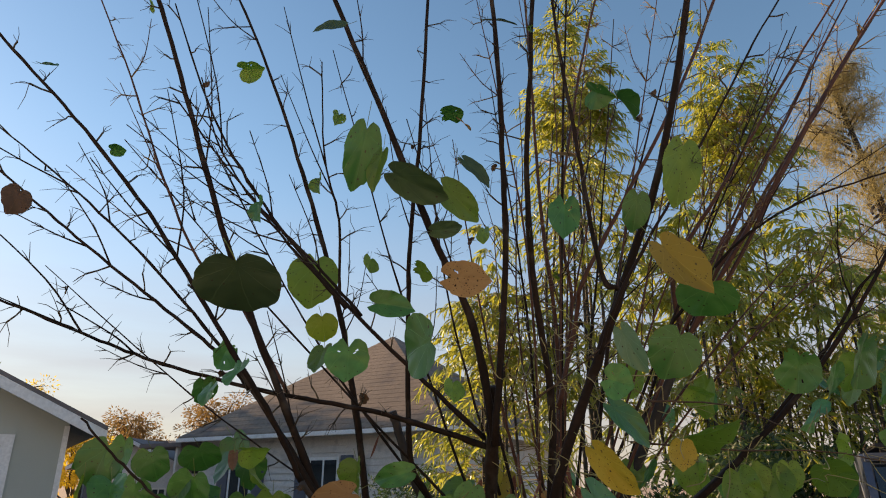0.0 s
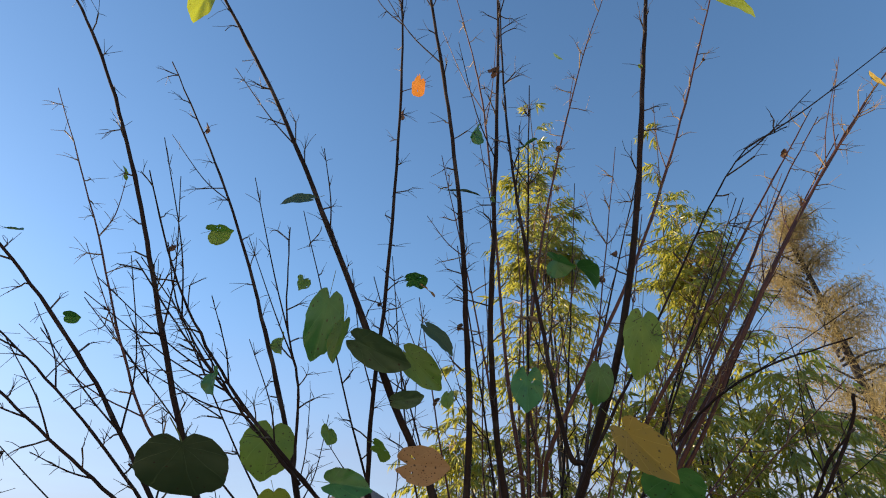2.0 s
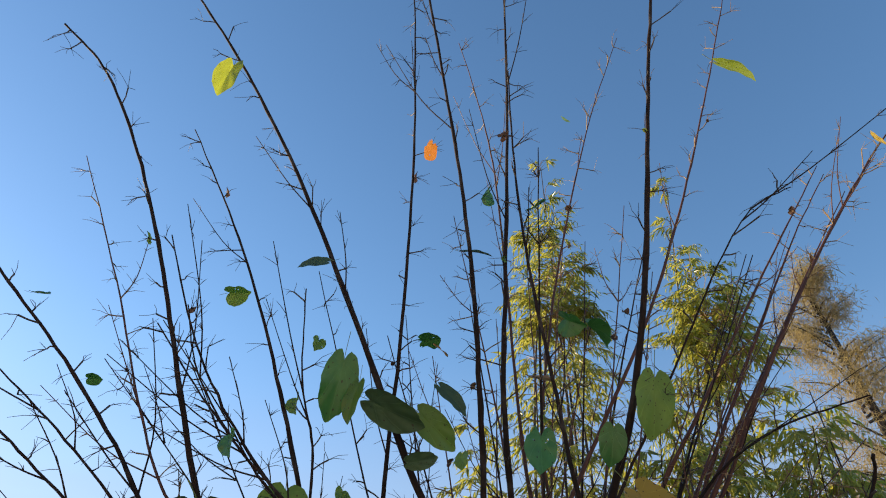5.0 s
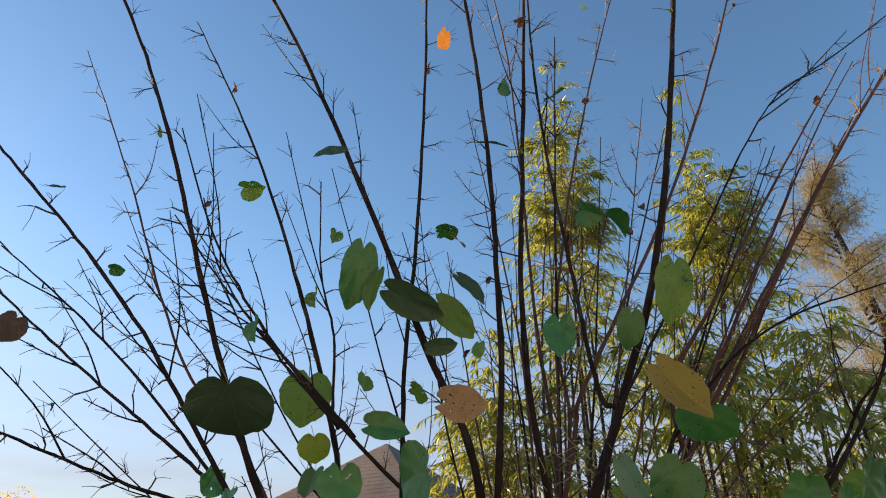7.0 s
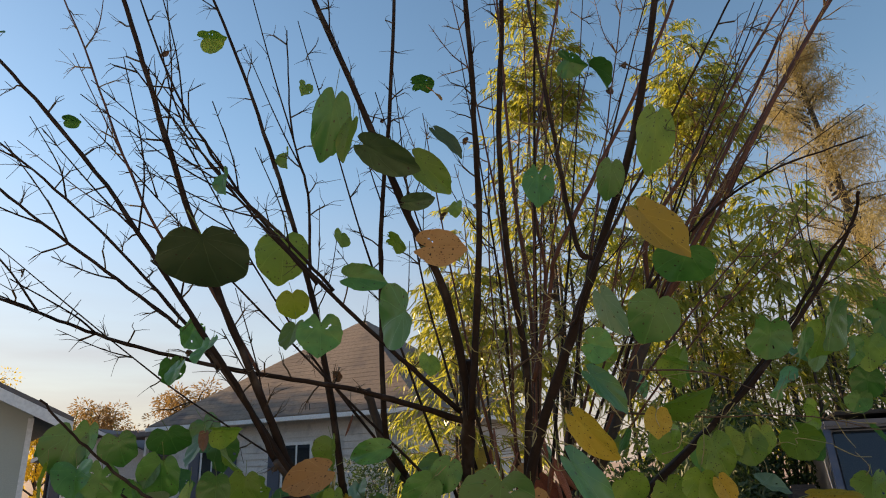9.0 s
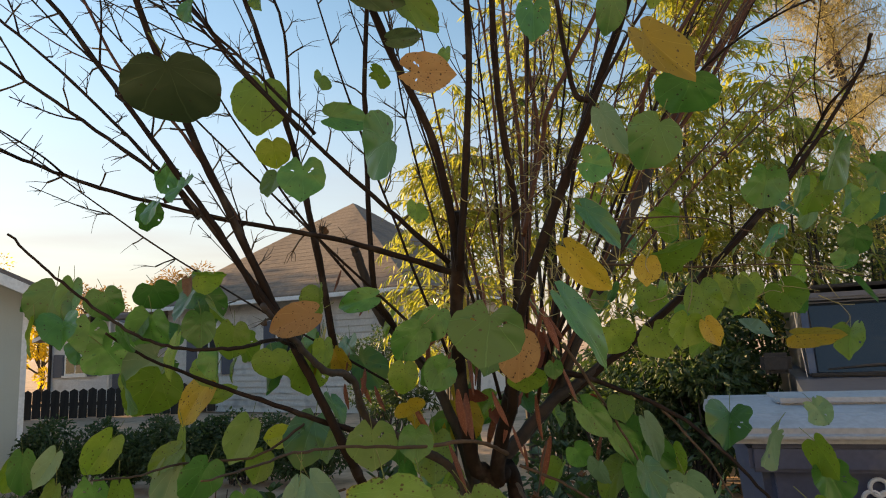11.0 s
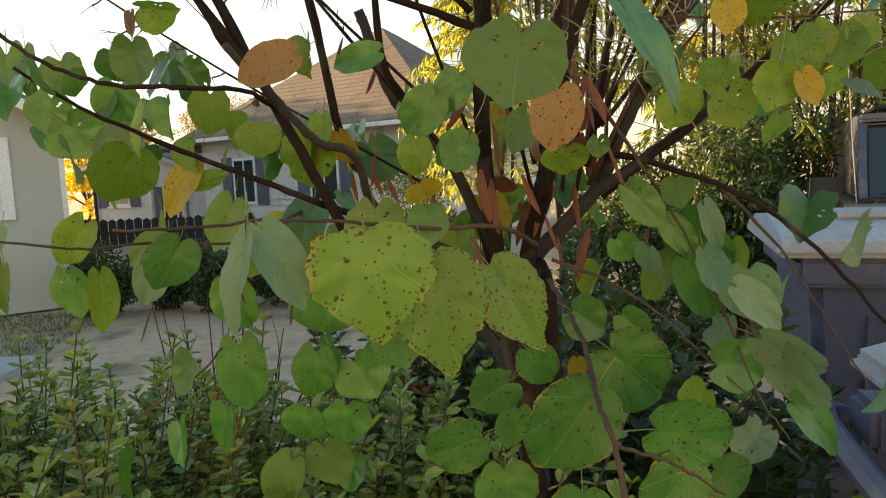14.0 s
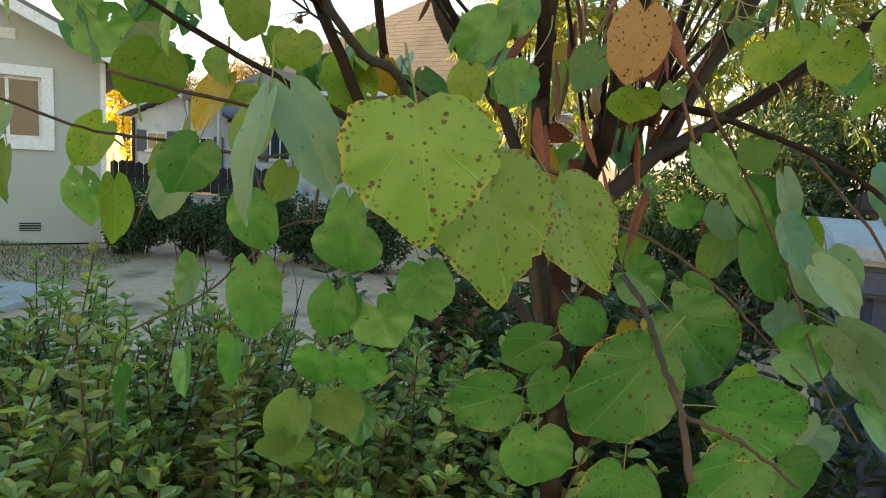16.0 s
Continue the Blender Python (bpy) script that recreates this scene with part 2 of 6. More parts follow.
M_WHITE = surface("white_paint", (0.76, 0.77, 0.78), (0.82, 0.82, 0.82), big=1.2, fine=30, rough=0.55, bump=0.1, dirt=(0.62, 0.62, 0.6))
M_SIDING = surface("siding_white", (0.6, 0.62, 0.66), (0.68, 0.69, 0.72), big=1.0, fine=30, rough=0.6, bump=0.1, dirt=(0.5, 0.5, 0.52))
M_SIDING_OLD = surface("siding_weathered", (0.6, 0.57, 0.54), (0.68, 0.65, 0.62), big=0.9, fine=30, rough=0.7, bump=0.1, dirt=(0.36, 0.35, 0.35))
M_SHUTTER = surface("shutter_blue", (0.075, 0.09, 0.13), (0.1, 0.12, 0.16), big=2, fine=40, rough=0.6)
M_SHINGLE = surface("shingle_brown", (0.2, 0.15, 0.12), (0.28, 0.21, 0.16), big=0.7, fine=14, rough=0.95, bump=0.5, dirt=(0.14, 0.11, 0.1), step=0.02)
M_SHINGLE_DARK = surface("shingle_dark", (0.16, 0.14, 0.14), (0.2, 0.18, 0.18), big=0.7, fine=14, rough=0.95, bump=0.5, step=0.02)
M_FENCE = surface("fence_wood", (0.035, 0.03, 0.03), (0.06, 0.05, 0.045), big=2, fine=30, rough=0.9, bump=0.4, stretch=(6, 6, 1))
M_DIRT = surface("dry_dirt", (0.52, 0.345, 0.24), (0.6, 0.42, 0.3), big=0.6, fine=9, rough=0.97, bump=0.8, dirt=(0.22, 0.165, 0.11), step=0.03)
M_PATH = surface("concrete", (0.42, 0.42, 0.42), (0.5, 0.5, 0.49), big=1.1, fine=50, rough=0.9, bump=0.3, dirt=(0.33, 0.32, 0.3))
# ground darkened by colour, for the shade below the tree
M_SHADED_GROUND = surface("shaded_ground_dark", (0.05, 0.035, 0.024), (0.085, 0.06, 0.042), big=3, fine=40, rough=0.98, bump=0.9, dirt=(0.12, 0.09, 0.06), step=0.02)
M_TWIG = surface("shrub_twig", (0.07, 0.045, 0.03), (0.11, 0.07, 0.045), big=8, fine=90, rough=0.85)
M_LITTER = surface("leaf_litter", (0.17, 0.1, 0.06), (0.26, 0.16, 0.09), big=8, fine=60, rough=0.95, bump=0.9, dirt=(0.08, 0.05, 0.035), step=0.02)
M_BIN = surface("bin_plastic", (0.065, 0.085, 0.16), (0.08, 0.1, 0.18), big=3, fine=60, rough=0.45, bump=0.15, dirt=(0.14, 0.155, 0.19), step=0.002)
M_LID = surface("lid_plastic", (0.34, 0.37, 0.42), (0.4, 0.43, 0.48), big=3, fine=60, rough=0.5, bump=0.15, dirt=(0.27, 0.29, 0.32), step=0.002)
M_RUBBER = surface("rubber", (0.02, 0.02, 0.022), (0.03, 0.03, 0.03), rough=0.8)
M_MARK = surface("white_mark", (0.6, 0.64, 0.7), (0.66, 0.7, 0.75), fine=60, rough=0.6)
M_CARPAINT = surface("car_paint", (0.075, 0.095, 0.14), (0.095, 0.115, 0.16), big=1, fine=12, rough=0.35, bump=0.0, metal=0.3)
M_CHROME = surface("trim_silver", (0.5, 0.53, 0.58), (0.56, 0.58, 0.62), rough=0.3, bump=0.0, metal=0.6)
M_BLACK = surface("black_plastic", (0.02, 0.02, 0.024), (0.03, 0.03, 0.033), rough=0.6)
M_SHRUB = foliage("shrub_leaf", (0.075, 0.165, 0.036), (0.36, 0.48, 0.14), (0.36, 0.52, 0.08), 0.2, 0.24)
M_SHRUB_OLIVE = foliage("shrub_leaf_olive", (0.13, 0.17, 0.05), (0.34, 0.37, 0.12), (0.45, 0.46, 0.1), 0.25, 0.35)
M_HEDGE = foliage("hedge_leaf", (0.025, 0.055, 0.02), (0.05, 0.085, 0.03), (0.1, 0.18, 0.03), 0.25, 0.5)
# lit copy of the hedge leaf: low sun painted in as lighter yellow-green
M_HEDGE_LIT = foliage("hedge_leaf_sunlit", (0.05, 0.08, 0.025), (0.24, 0.27, 0.07), (0.45, 0.46, 0.08), 0.4, 0.5)
M_FROND = foliage("frond_leaf", (0.022, 0.06, 0.015), (0.24, 0.3, 0.055), (0.62, 0.62, 0.09), 0.42, 0.35)
M_FROND_DARK = foliage("frond_leaf_dark", (0.025, 0.065, 0.02), (0.22, 0.28, 0.07), (0.68, 0.68, 0.09), 0.42, 0.32)
M_GOLD = foliage("golden_needles", (0.27, 0.22, 0.11), (0.44, 0.37, 0.18), (0.52, 0.44, 0.18), 0.4, 0.7)
M_BROWN_CROWN = foliage("autumn_leaf", (0.2, 0.12, 0.05), (0.27, 0.17, 0.07), (0.4, 0.25, 0.08), 0.35, 0.7)
M_YELLOW_CROWN = foliage("yellow_leaf", (0.5, 0.34, 0.03), (0.6, 0.42, 0.06), (0.8, 0.6, 0.05), 0.5, 0.6)
M_RUSSET = foliage("russet_leaf", (0.16, 0.06, 0.03), (0.25, 0.12, 0.05), (0.3, 0.12, 0.04), 0.3, 0.7)
M_GRASS = foliage("grass_blade", (0.05, 0.1, 0.03), (0.09, 0.13, 0.04), (0.2, 0.3, 0.05), 0.3, 0.6)
M_STRAW = foliage("dry_blade", (0.3, 0.24, 0.12), (0.4, 0.33, 0.18), (0.4, 0.34, 0.15), 0.3, 0.8)
M_GLASS, gn, gl, gp = nodes_of("window_glass")
gp.inputs["Base Color"].default_value = (0.02, 0.025, 0.03, 1)
gp.inputs["Roughness"].default_value = 0.04
gp.inputs["Specular IOR Level"].default_value = 0.9
M_SCREEN = surface("curtain", (0.3, 0.31, 0.32), (0.4, 0.41, 0.42), big=3, fine=60, rough=0.9)

# ---- building helpers ----


def part(name, bm, material, parent=None, label=""):
    """Links a bmesh, or (verts, faces), as one mesh object under a thing."""
    me = bpy.data.meshes.new(name)
    if isinstance(bm, tuple):
        me.from_pydata([tuple(v) for v in bm[0]], [], bm[1])
        me.update()
    else:
        bm.to_mesh(me)
        bm.free()
    me.materials.append(material)
    ob = new(name, me)
    ob.parent = parent
    if label:
        ob["label"] = label
    return ob


def thing(name, x, y, z, label, category, group="", kind="", rz=0):
    ob = new(name)
    ob.empty_display_size = 0.1
    ob.matrix_basis = pose(x, y, z, 0, 0, rz)
    return tagged(ob, label, category, group, kind)


def box(bm, x0, x1, y0, y1, z0, z1, bevel=0.0):
    r = bmesh.ops.create_cube(bm, size=1)
    for v in r["verts"]:
        v.co = Vector(((x0 + x1) / 2 + v.co.x * (x1 - x0), (y0 + y1) / 2 + v.co.y * (y1 - y0), (z0 + z1) / 2 + v.co.z * (z1 - z0)))
    if bevel:
        es = list({e for v in r["verts"] for e in v.link_edges})
        bmesh.ops.bevel(bm, geom=es, offset=bevel, segments=2, affect="EDGES")
    return bm


def boxed(x0, x1, y0, y1, z0, z1, bevel=0.0):
    return box(bmesh.new(), x0, x1, y0, y1, z0, z1, bevel)


def prism(outline, y0, y1, axis="y"):
    """An outline of (a, z) pairs pulled from y0 to y1 along an axis."""
    k = len(outline)
    put = (lambda a, d, z: (a, d, z)) if axis == "y" else (lambda a, d, z: (d, a, z))
    verts = [put(a, d, z) for d in (y0, y1) for a, z in outline]
    faces = [tuple(range(k)), tuple(range(2 * k - 1, k - 1, -1))]
    faces += [(i, i + k, (i + 1) % k + k, (i + 1) % k) for i in range(k)]
    bm = bmesh.new()
    vs = [bm.verts.new(v) for v in verts]
    for f in faces:
        bm.faces.new([vs[i] for i in f])
    bmesh.ops.recalc_face_normals(bm, faces=bm.faces)
    return bm


def slab(corners, thick):
    """A plate under four (or three) corners."""
    bm = bmesh.new()
    top = [bm.verts.new(c) for c in corners]
    low = [bm.verts.new((c[0], c[1], c[2] - thick)) for c in corners]
    k = len(top)
    bm.faces.new(top)
    bm.faces.new(low[::-1])
    for i in range(k):
        bm.faces.new((top[i], low[i], low[(i + 1) % k], top[(i + 1) % k]))
    bmesh.ops.recalc_face_normals(bm, faces=bm.faces)
    return bm


def smooth_line(points, steps):
    """A Catmull-Rom line through the points."""
    p = [np.array(q, float) for q in points]
    p = [2 * p[0] - p[1]] + p + [2 * p[-1] - p[-2]]
    out = []
    for i in range(1, len(p) - 2):
        for s in range(steps):
            u = s / steps
            out.append(0.5 * (2 * p[i] + (p[i + 1] - p[i - 1]) * u + (2 * p[i - 1] - 5 * p[i] + 4 * p[i + 1] - p[i + 2]) * u * u + (3 * p[i] - p[i - 1] - 3 * p[i + 1] + p[i + 2]) * u ** 3))
    out.append(p[-2])
    return np.array(out)


def tube_into(verts, faces, line, radii, sides):
    """Adds a round tube along a line to lists of verts and faces."""
    start = len(verts)
    line = np.asarray(line, float)
    tan = np.gradient(line, axis=0)
    ref = np.array((0.31, 0.9, 0.2))
    for i, (q, d) in enumerate(zip(line, tan)):
        d = d / (np.linalg.norm(d) + 1e-9)
        a = np.cross(d, ref)
        a /= np.linalg.norm(a) + 1e-9
        b = np.cross(d, a)
        for k in range(sides):
            w = 2 * math.pi * k / sides
            verts.append(tuple(q + radii[i] * (a * math.cos(w) + b * math.sin(w))))
    rings = len(line)
    for i in range(rings - 1):
        for k in range(sides):
            p, q = start + i * sides + k, start + i * sides + (k + 1) % sides
            faces.append((p, q, q + sides, p + sides))
    faces.append(tuple(start + k for k in range(sides))[::-1])
    faces.append(tuple(start + (rings - 1) * sides + k for k in range(sides)))


def blades(centres, dirs, normals, length, width, bend=0.12):
    """Many small leaves, each a folded lance of four triangles: (verts, faces)."""
    c, d, nrm = (np.asarray(a, float) for a in (centres, dirs, normals))
    d = d / (np.linalg.norm(d, axis=1, keepdims=True) + 1e-9)
    s = np.cross(d, nrm)
    s /= np.linalg.norm(s, axis=1, keepdims=True) + 1e-9
    u = np.cross(s, d)
    L, W = np.broadcast_to(length, len(c))[:, None], np.broadcast_to(width, len(c))[:, None]
    v = np.stack([c, c + d * L * 0.42 + s * W * 0.5 - u * W * 0.12, c + d * L * 0.45 + u * W * 0.06, c + d * L * 0.42 - s * W * 0.5 - u * W * 0.12, c + d * L - u * L * bend], 1)
    i = np.arange(len(c))[:, None] * 5
    f = np.concatenate([i + (0, 1, 2), i + (0, 2, 3), i + (1, 4, 2), i + (2, 4, 3)], 0)
    return v.reshape(-1, 3), [tuple(int(k) for k in r) for r in f]


def unit(v):
    return v / (np.linalg.norm(v, axis=-1, keepdims=True) + 1e-9)


# ---- the ground ----
RNG = np.random.default_rng(7)
ground_bm = bmesh.new()
bmesh.ops.create_grid(ground_bm, x_segments=90, y_segments=90, size=1)
for v in ground_bm.verts:
    r = v.co.length
    v.co.x, v.co.y = v.co.x * (8 + 600 * r ** 6), v.co.y * (8 + 600 * r ** 6) + 4
    near = math.hypot(v.co.x, v.co.y - 4)
    v.co.z = 0.05 * noise.noise(Vector((v.co.x * 0.5, v.co.y * 0.5, 0))) - 0.02 if near < 14 else -0.03
tagged(part("ground", ground_bm, M_DIRT), "bare tan dirt yard with dry patches and litter", "ground", kind="structure")
tagged(part("path", boxed(-6.4, -3.4, 4.3, 5.6, -0.05, 0.035, 0.01), M_PATH), "pale grey concrete path slab in the yard", "path", kind="structure")

# dark ground sheet that paints in the shade under tree and shrub
shade_bm = bmesh.new()
bmesh.ops.create_grid(shade_bm, x_segments=24, y_segments=20, size=1)
for v in shade_bm.verts:
    fall = max(abs(v.co.x), abs(v.co.y))
    v.co = Vector((-0.25 + 2.0 * v.co.x + 0.08 * noise.noise(v.co * 5), 1.75 + 1.35 * v.co.y + 0.08 * noise.noise(v.co * 4), 0.05 * (1 - fall ** 6) + 0.012 * noise.noise(v.co * 9) + (0.02 if fall < 0.99 else -0.04)))
tagged(part("shaded_ground", shade_bm, M_SHADED_GROUND), "dark ground patch with the shade under tree and shrub put into its colour", "soil", kind="structure")


def scatter(name, n, x0, x1, y0, y1, length, width, material, label, category, upright=0.8, lean=0.5, base=0.0):
    pos = np.stack([RNG.uniform(x0, x1, n), RNG.uniform(y0, y1, n), np.full(n, base)], 1)
    d = np.stack([RNG.normal(0, lean, n), RNG.normal(0, lean, n), np.full(n, upright)], 1)
    v, f = blades(pos, d, RNG.normal(0, 1, (n, 3)), RNG.uniform(0.5, 1.2, n) * length, width, 0.2)
    return tagged(part(name, (v, f), material), label, category, kind="stuff")


scatter("grass", 5000, -7.5, -3.6, 5.7, 7.6, 0.07, 0.008, M_GRASS, "short green grass patch beside the grey house", "grass")
scatter("dry_grass", 3500, 0.35, 1.6, 0.5, 3.0, 0.12, 0.006, M_STRAW, "dry straw-coloured grass under the tree", "grass", base=0.05)
scatter("leaf_litter", 2600, -1.2, 1.0, 0.6, 2.6, 0.06, 0.045, M_LITTER, "brown fallen leaves on the soil under the tree", "leaf litter", upright=0.15, lean=1.0, base=0.075)

# ---- grey house with its gable end to the yard ----
gh = thing("grey_house", -4.59, 8.17, 0, "single-storey pale grey-green stucco house with white trim", "house", rz=34)
WALL, REACH, PITCH = 2.25, 0.38, 0.475

for a, b, c, d in ((-8.8, -1.95, 0, WALL), (-1.95, -0.66, 0, 1.24), (-1.95, -0.66, 1.96, WALL), (-0.66, 0, 0, WALL)):
    part("wall", boxed(a, b, 0, 0.18, c, d), M_STUCCO, gh)
RIDGE = WALL + 4.4 * PITCH
part("gable", prism([(-8.8, WALL), (0, WALL), (-4.4, RIDGE)], 0.0, 0.18), M_STUCCO, gh)
part("wall", boxed(-0.18, 0, 0.18, 10, 0, WALL), M_STUCCO, gh)
part("wall", boxed(-8.8, -8.62, 0.18, 10, 0, WALL), M_STUCCO, gh)
part("wall", boxed(-8.62, -0.18, 9.82, 10, 0, WALL), M_STUCCO, gh)
part("gable", prism([(-8.8, WALL), (0, WALL), (-4.4, RIDGE)], 9.82, 10.0), M_STUCCO, gh)
for far in (REACH, -8.8 - REACH):
    zlow = WALL - REACH * PITCH
    part("roof", slab([(-4.4, -0.4, RIDGE + 0.12), (far, -0.4, zlow + 0.12), (far, 10.4, zlow + 0.12), (-4.4, 10.4, RIDGE + 0.12)], 0.05), M_SHINGLE_DARK, gh)
    part("rake_board", slab([(-4.4, -0.41, RIDGE + 0.065), (far, -0.41, zlow + 0.065), (far, -0.37, zlow + 0.065), (-4.4, -0.37, RIDGE + 0.065)], 0.13), M_WHITE, gh, "white rake board under the roof edge")
    part("soffit", slab([(-4.4, -0.37, RIDGE + 0.04), (far, -0.37, zlow + 0.04), (far, 0.0, zlow + 0.04), (-4.4, 0.0, RIDGE + 0.04)], 0.03), M_WHITE, gh)
part("corner_board", boxed(-0.05, 0.01, -0.012, -0.003, 0.0, 2.2), M_WHITE, gh, "pale corner strip")
gw = part("window", (lambda bm: (box(bm, -2.07, -0.54, -0.03, 0.03, 1.96, 2.08), box(bm, -2.07, -0.54, -0.045, 0.03, 1.12, 1.24), box(bm, -2.07, -1.95, -0.03, 0.03, 1.24, 1.96), box(bm, -0.66, -0.54, -0.03, 0.03, 1.24, 1.96))[0])(bmesh.new()), M_WHITE, gh, "white-framed sliding window")
for a, b, d in ((-1.95, -1.22, 0.05), (-1.02, -0.66, 0.05), (-1.26, -0.98, 0.085)):
    sash = bmesh.new()
    box(sash, a, b, d, d + 0.03, 1.92, 1.96)
    box(sash, a, b, d, d + 0.03, 1.24, 1.28)
    box(sash, a, a + 0.035, d, d + 0.03, 1.28, 1.92)
    box(sash, b - 0.035, b, d, d + 0.03, 1.28, 1.92)
    sash = part("sash", sash, M_WHITE, gw)
    part("pane", boxed(a + 0.035, b - 0.035, d + 0.012, d + 0.018, 1.28, 1.92), M_GLASS, sash)
part("curtain", boxed(-0.97, -0.68, 0.165, 0.17, 1.25, 1.95), M_SCREEN, gw, "pale curtain behind the pane")
vent = part("vent", boxed(-0.92, -0.7, -0.012, -0.002, 0.15, 0.25), M_BLACK, gh, "dark crawl-space vent")
for k in range(3):
    part("slat", boxed(-0.92, -0.7, -0.02, -0.013, 0.165 + 0.03 * k, 0.172 + 0.03 * k), M_STUCCO, vent)
gv = part("gable_vent", boxed(-1.12, -0.9, -0.02, -0.002, 2.36, 2.48), M_WHITE, gh, "small white louvred vent under the roof")
for k in range(4):
    part("slat", boxed(-1.1, -0.92, -0.035, -0.021, 2.372 + 0.026 * k, 2.382 + 0.026 * k), M_WHITE, gv)

# ---- small white house and its fence ----
wh = thing("white_house", -8.2, 20.0, 0, "small white clapboard house with dark blue shutters", "house")
part("wall", boxed(-2.42, 3.4, 0.05, 6, 0, 2.0), M_SIDING, wh)
part("gable", prism([(-2.42, 2.0), (0.47, 2.0), (-0.975, 2.66)], 0.05, 0.2), M_SIDING, wh)
for k in range(16):
    part("clapboard", prism([(0.05, 0.125 * k), (0.012, 0.125 * k), (0.04, 0.125 * k + 0.122), (0.05, 0.125 * k + 0.122)], -2.42, 3.4, "x"), M_SIDING, wh)
for k in range(5):
    h = 2.0 + 0.125 * k
    inset = 1.445 * (h + 0.08 - 2.0) / 0.66
    part("clapboard", prism([(0.05, h), (0.012, h), (0.04, h + 0.122), (0.05, h + 0.122)], -2.42 + inset, 0.47 - inset, "x"), M_SIDING, wh)
for side in (1, -1):
    low = -0.975 + side * 1.7
    part("roof", slab([(-0.975, -0.4, 2.86), (low, -0.4, 2.09), (low, 2.2, 2.09), (-0.975, 2.2, 2.86)], 0.12), M_SHINGLE_DARK, wh)
    part("fascia", slab([(-0.975, -0.44, 2.83), (low, -0.44, 2.06), (low, -0.405, 2.06), (-0.975, -0.405, 2.83)], 0.1), M_SIDING, wh)
part("roof", slab([(-1.2, 2.9, 2.98), (0.9, -0.3, 2.0), (3.9, -0.3, 2.0), (3.9, 2.9, 2.98)], 0.12), M_SHINGLE_DARK, wh)
part("roof", slab([(-3.0, 2.9, 2.98), (3.9, 2.9, 2.98), (3.9, 6.4, 1.95), (-3.0, 6.4, 1.95)], 0.12), M_SHINGLE_DARK, wh)
part("gutter", boxed(0.95, 3.9, -0.38, -0.305, 1.86, 1.96, 0.01), M_BLACK, wh, "dark gutter under the eave")
part("downpipe", boxed(-2.4, -2.32, -0.08, 0.0, 0.1, 1.95, 0.02), M_BLACK, wh, "dark downpipe at the corner")


def shuttered_window(parent, x0, x1, z0, z1, sw):
    w = part("window", boxed(x0, x1, -0.03, 0.01, z0, z1), M_WHITE, parent, "white sash window with dark shutters")
    mid = (x0 + x1) / 2
    for a, b in ((x0 + 0.05, mid - 0.02), (mid + 0.02, x1 - 0.05)):
        part("pane", boxed(a, b, -0.04, -0.032, z0 + 0.06, z1 - 0.05), M_GLASS, w)
    part("sill", boxed(x0 - 0.05, x1 + 0.05, -0.07, -0.032, z0 - 0.06, z0 - 0.001), M_WHITE, w)
    for a in (x0 - sw - 0.02, x1 + 0.02):
        sh = part("shutter", boxed(a, a + sw, -0.035, 0.01, z0 - 0.05, z1 + 0.04, 0.008), M_SHUTTER, w, "dark blue shutter")
        for k in range(6):
            z = z0 + (z1 - z0) * (k + 0.3) / 6
            part("slat", boxed(a + 0.04, a + sw - 0.04, -0.045, -0.036, z, z + 0.05), M_SHUTTER, sh)


shuttered_window(wh, -1.95, -1.33, 0.98, 1.55, 0.3)
shuttered_window(wh, -0.3, 0.14, 0.45, 1.48, 0.27)
fence = thing("picket_fence", -9.6, 17, 0, "low dark weathered wooden fence before the white house", "fence")
board = None
for k in range(34):
    if board is None:
        board = part("board", prism([(0, 0), (0.2, 0), (0.2, 0.66), (0.1, 0.72), (0, 0.66)], 0, 0.025), M_FENCE, fence)
    else:
        o = new("board", board.data)
        o.parent = fence
        o.location = (0.225 * k, 0, random.uniform(-0.03, 0.03))
part("rail", boxed(-0.1, 7.8, 0.026, 0.06, 0.3, 0.38), M_FENCE, fence)

# ---- neighbour's house with a hipped roof ----
nh = thing("neighbour_house", -0.1, 14.35, 0, "white single-storey house with a brown shingled hip roof", "house", rz=60.6)
NX, NY = 7.2, 7.25
part("wall", boxed(0, NX, 0, 0.2, 0, 2.7), M_SIDING_OLD, nh)
part("wall", boxed(0, 0.2, 0.2, NY, 0, 2.7), M_SIDING_OLD, nh)
part("wall", boxed(NX - 0.2, NX, 0.2, NY, 0, 2.7), M_SIDING_OLD, nh)
part("wall", boxed(0.2, NX - 0.2, NY - 0.2, NY, 0, 2.7), M_SIDING_OLD, nh)
eave = [(-0.45, -0.45, 2.72), (NX + 0.45, -0.45, 2.72), (NX + 0.45, NY + 0.45, 2.72), (-0.45, NY + 0.45, 2.72)]
tops = [(3.5, 3.6, 5.75), (3.7, 3.6, 5.75)]
for q in ((eave[0], eave[1], tops[1], tops[0]), (eave[1], eave[2], tops[1]), (eave[2], eave[3], tops[0], tops[1]), (eave[3], eave[0], tops[0])):
    part("roof", slab(q, 0.1), M_SHINGLE, nh)
for q in ((-0.47, NX + 0.47, -0.5, -0.455), (-0.5, -0.455, -0.45, NY + 0.47)):
    part("gutter", boxed(*q, 2.6, 2.7, 0.01), M_WHITE, nh, "white gutter under the eave")
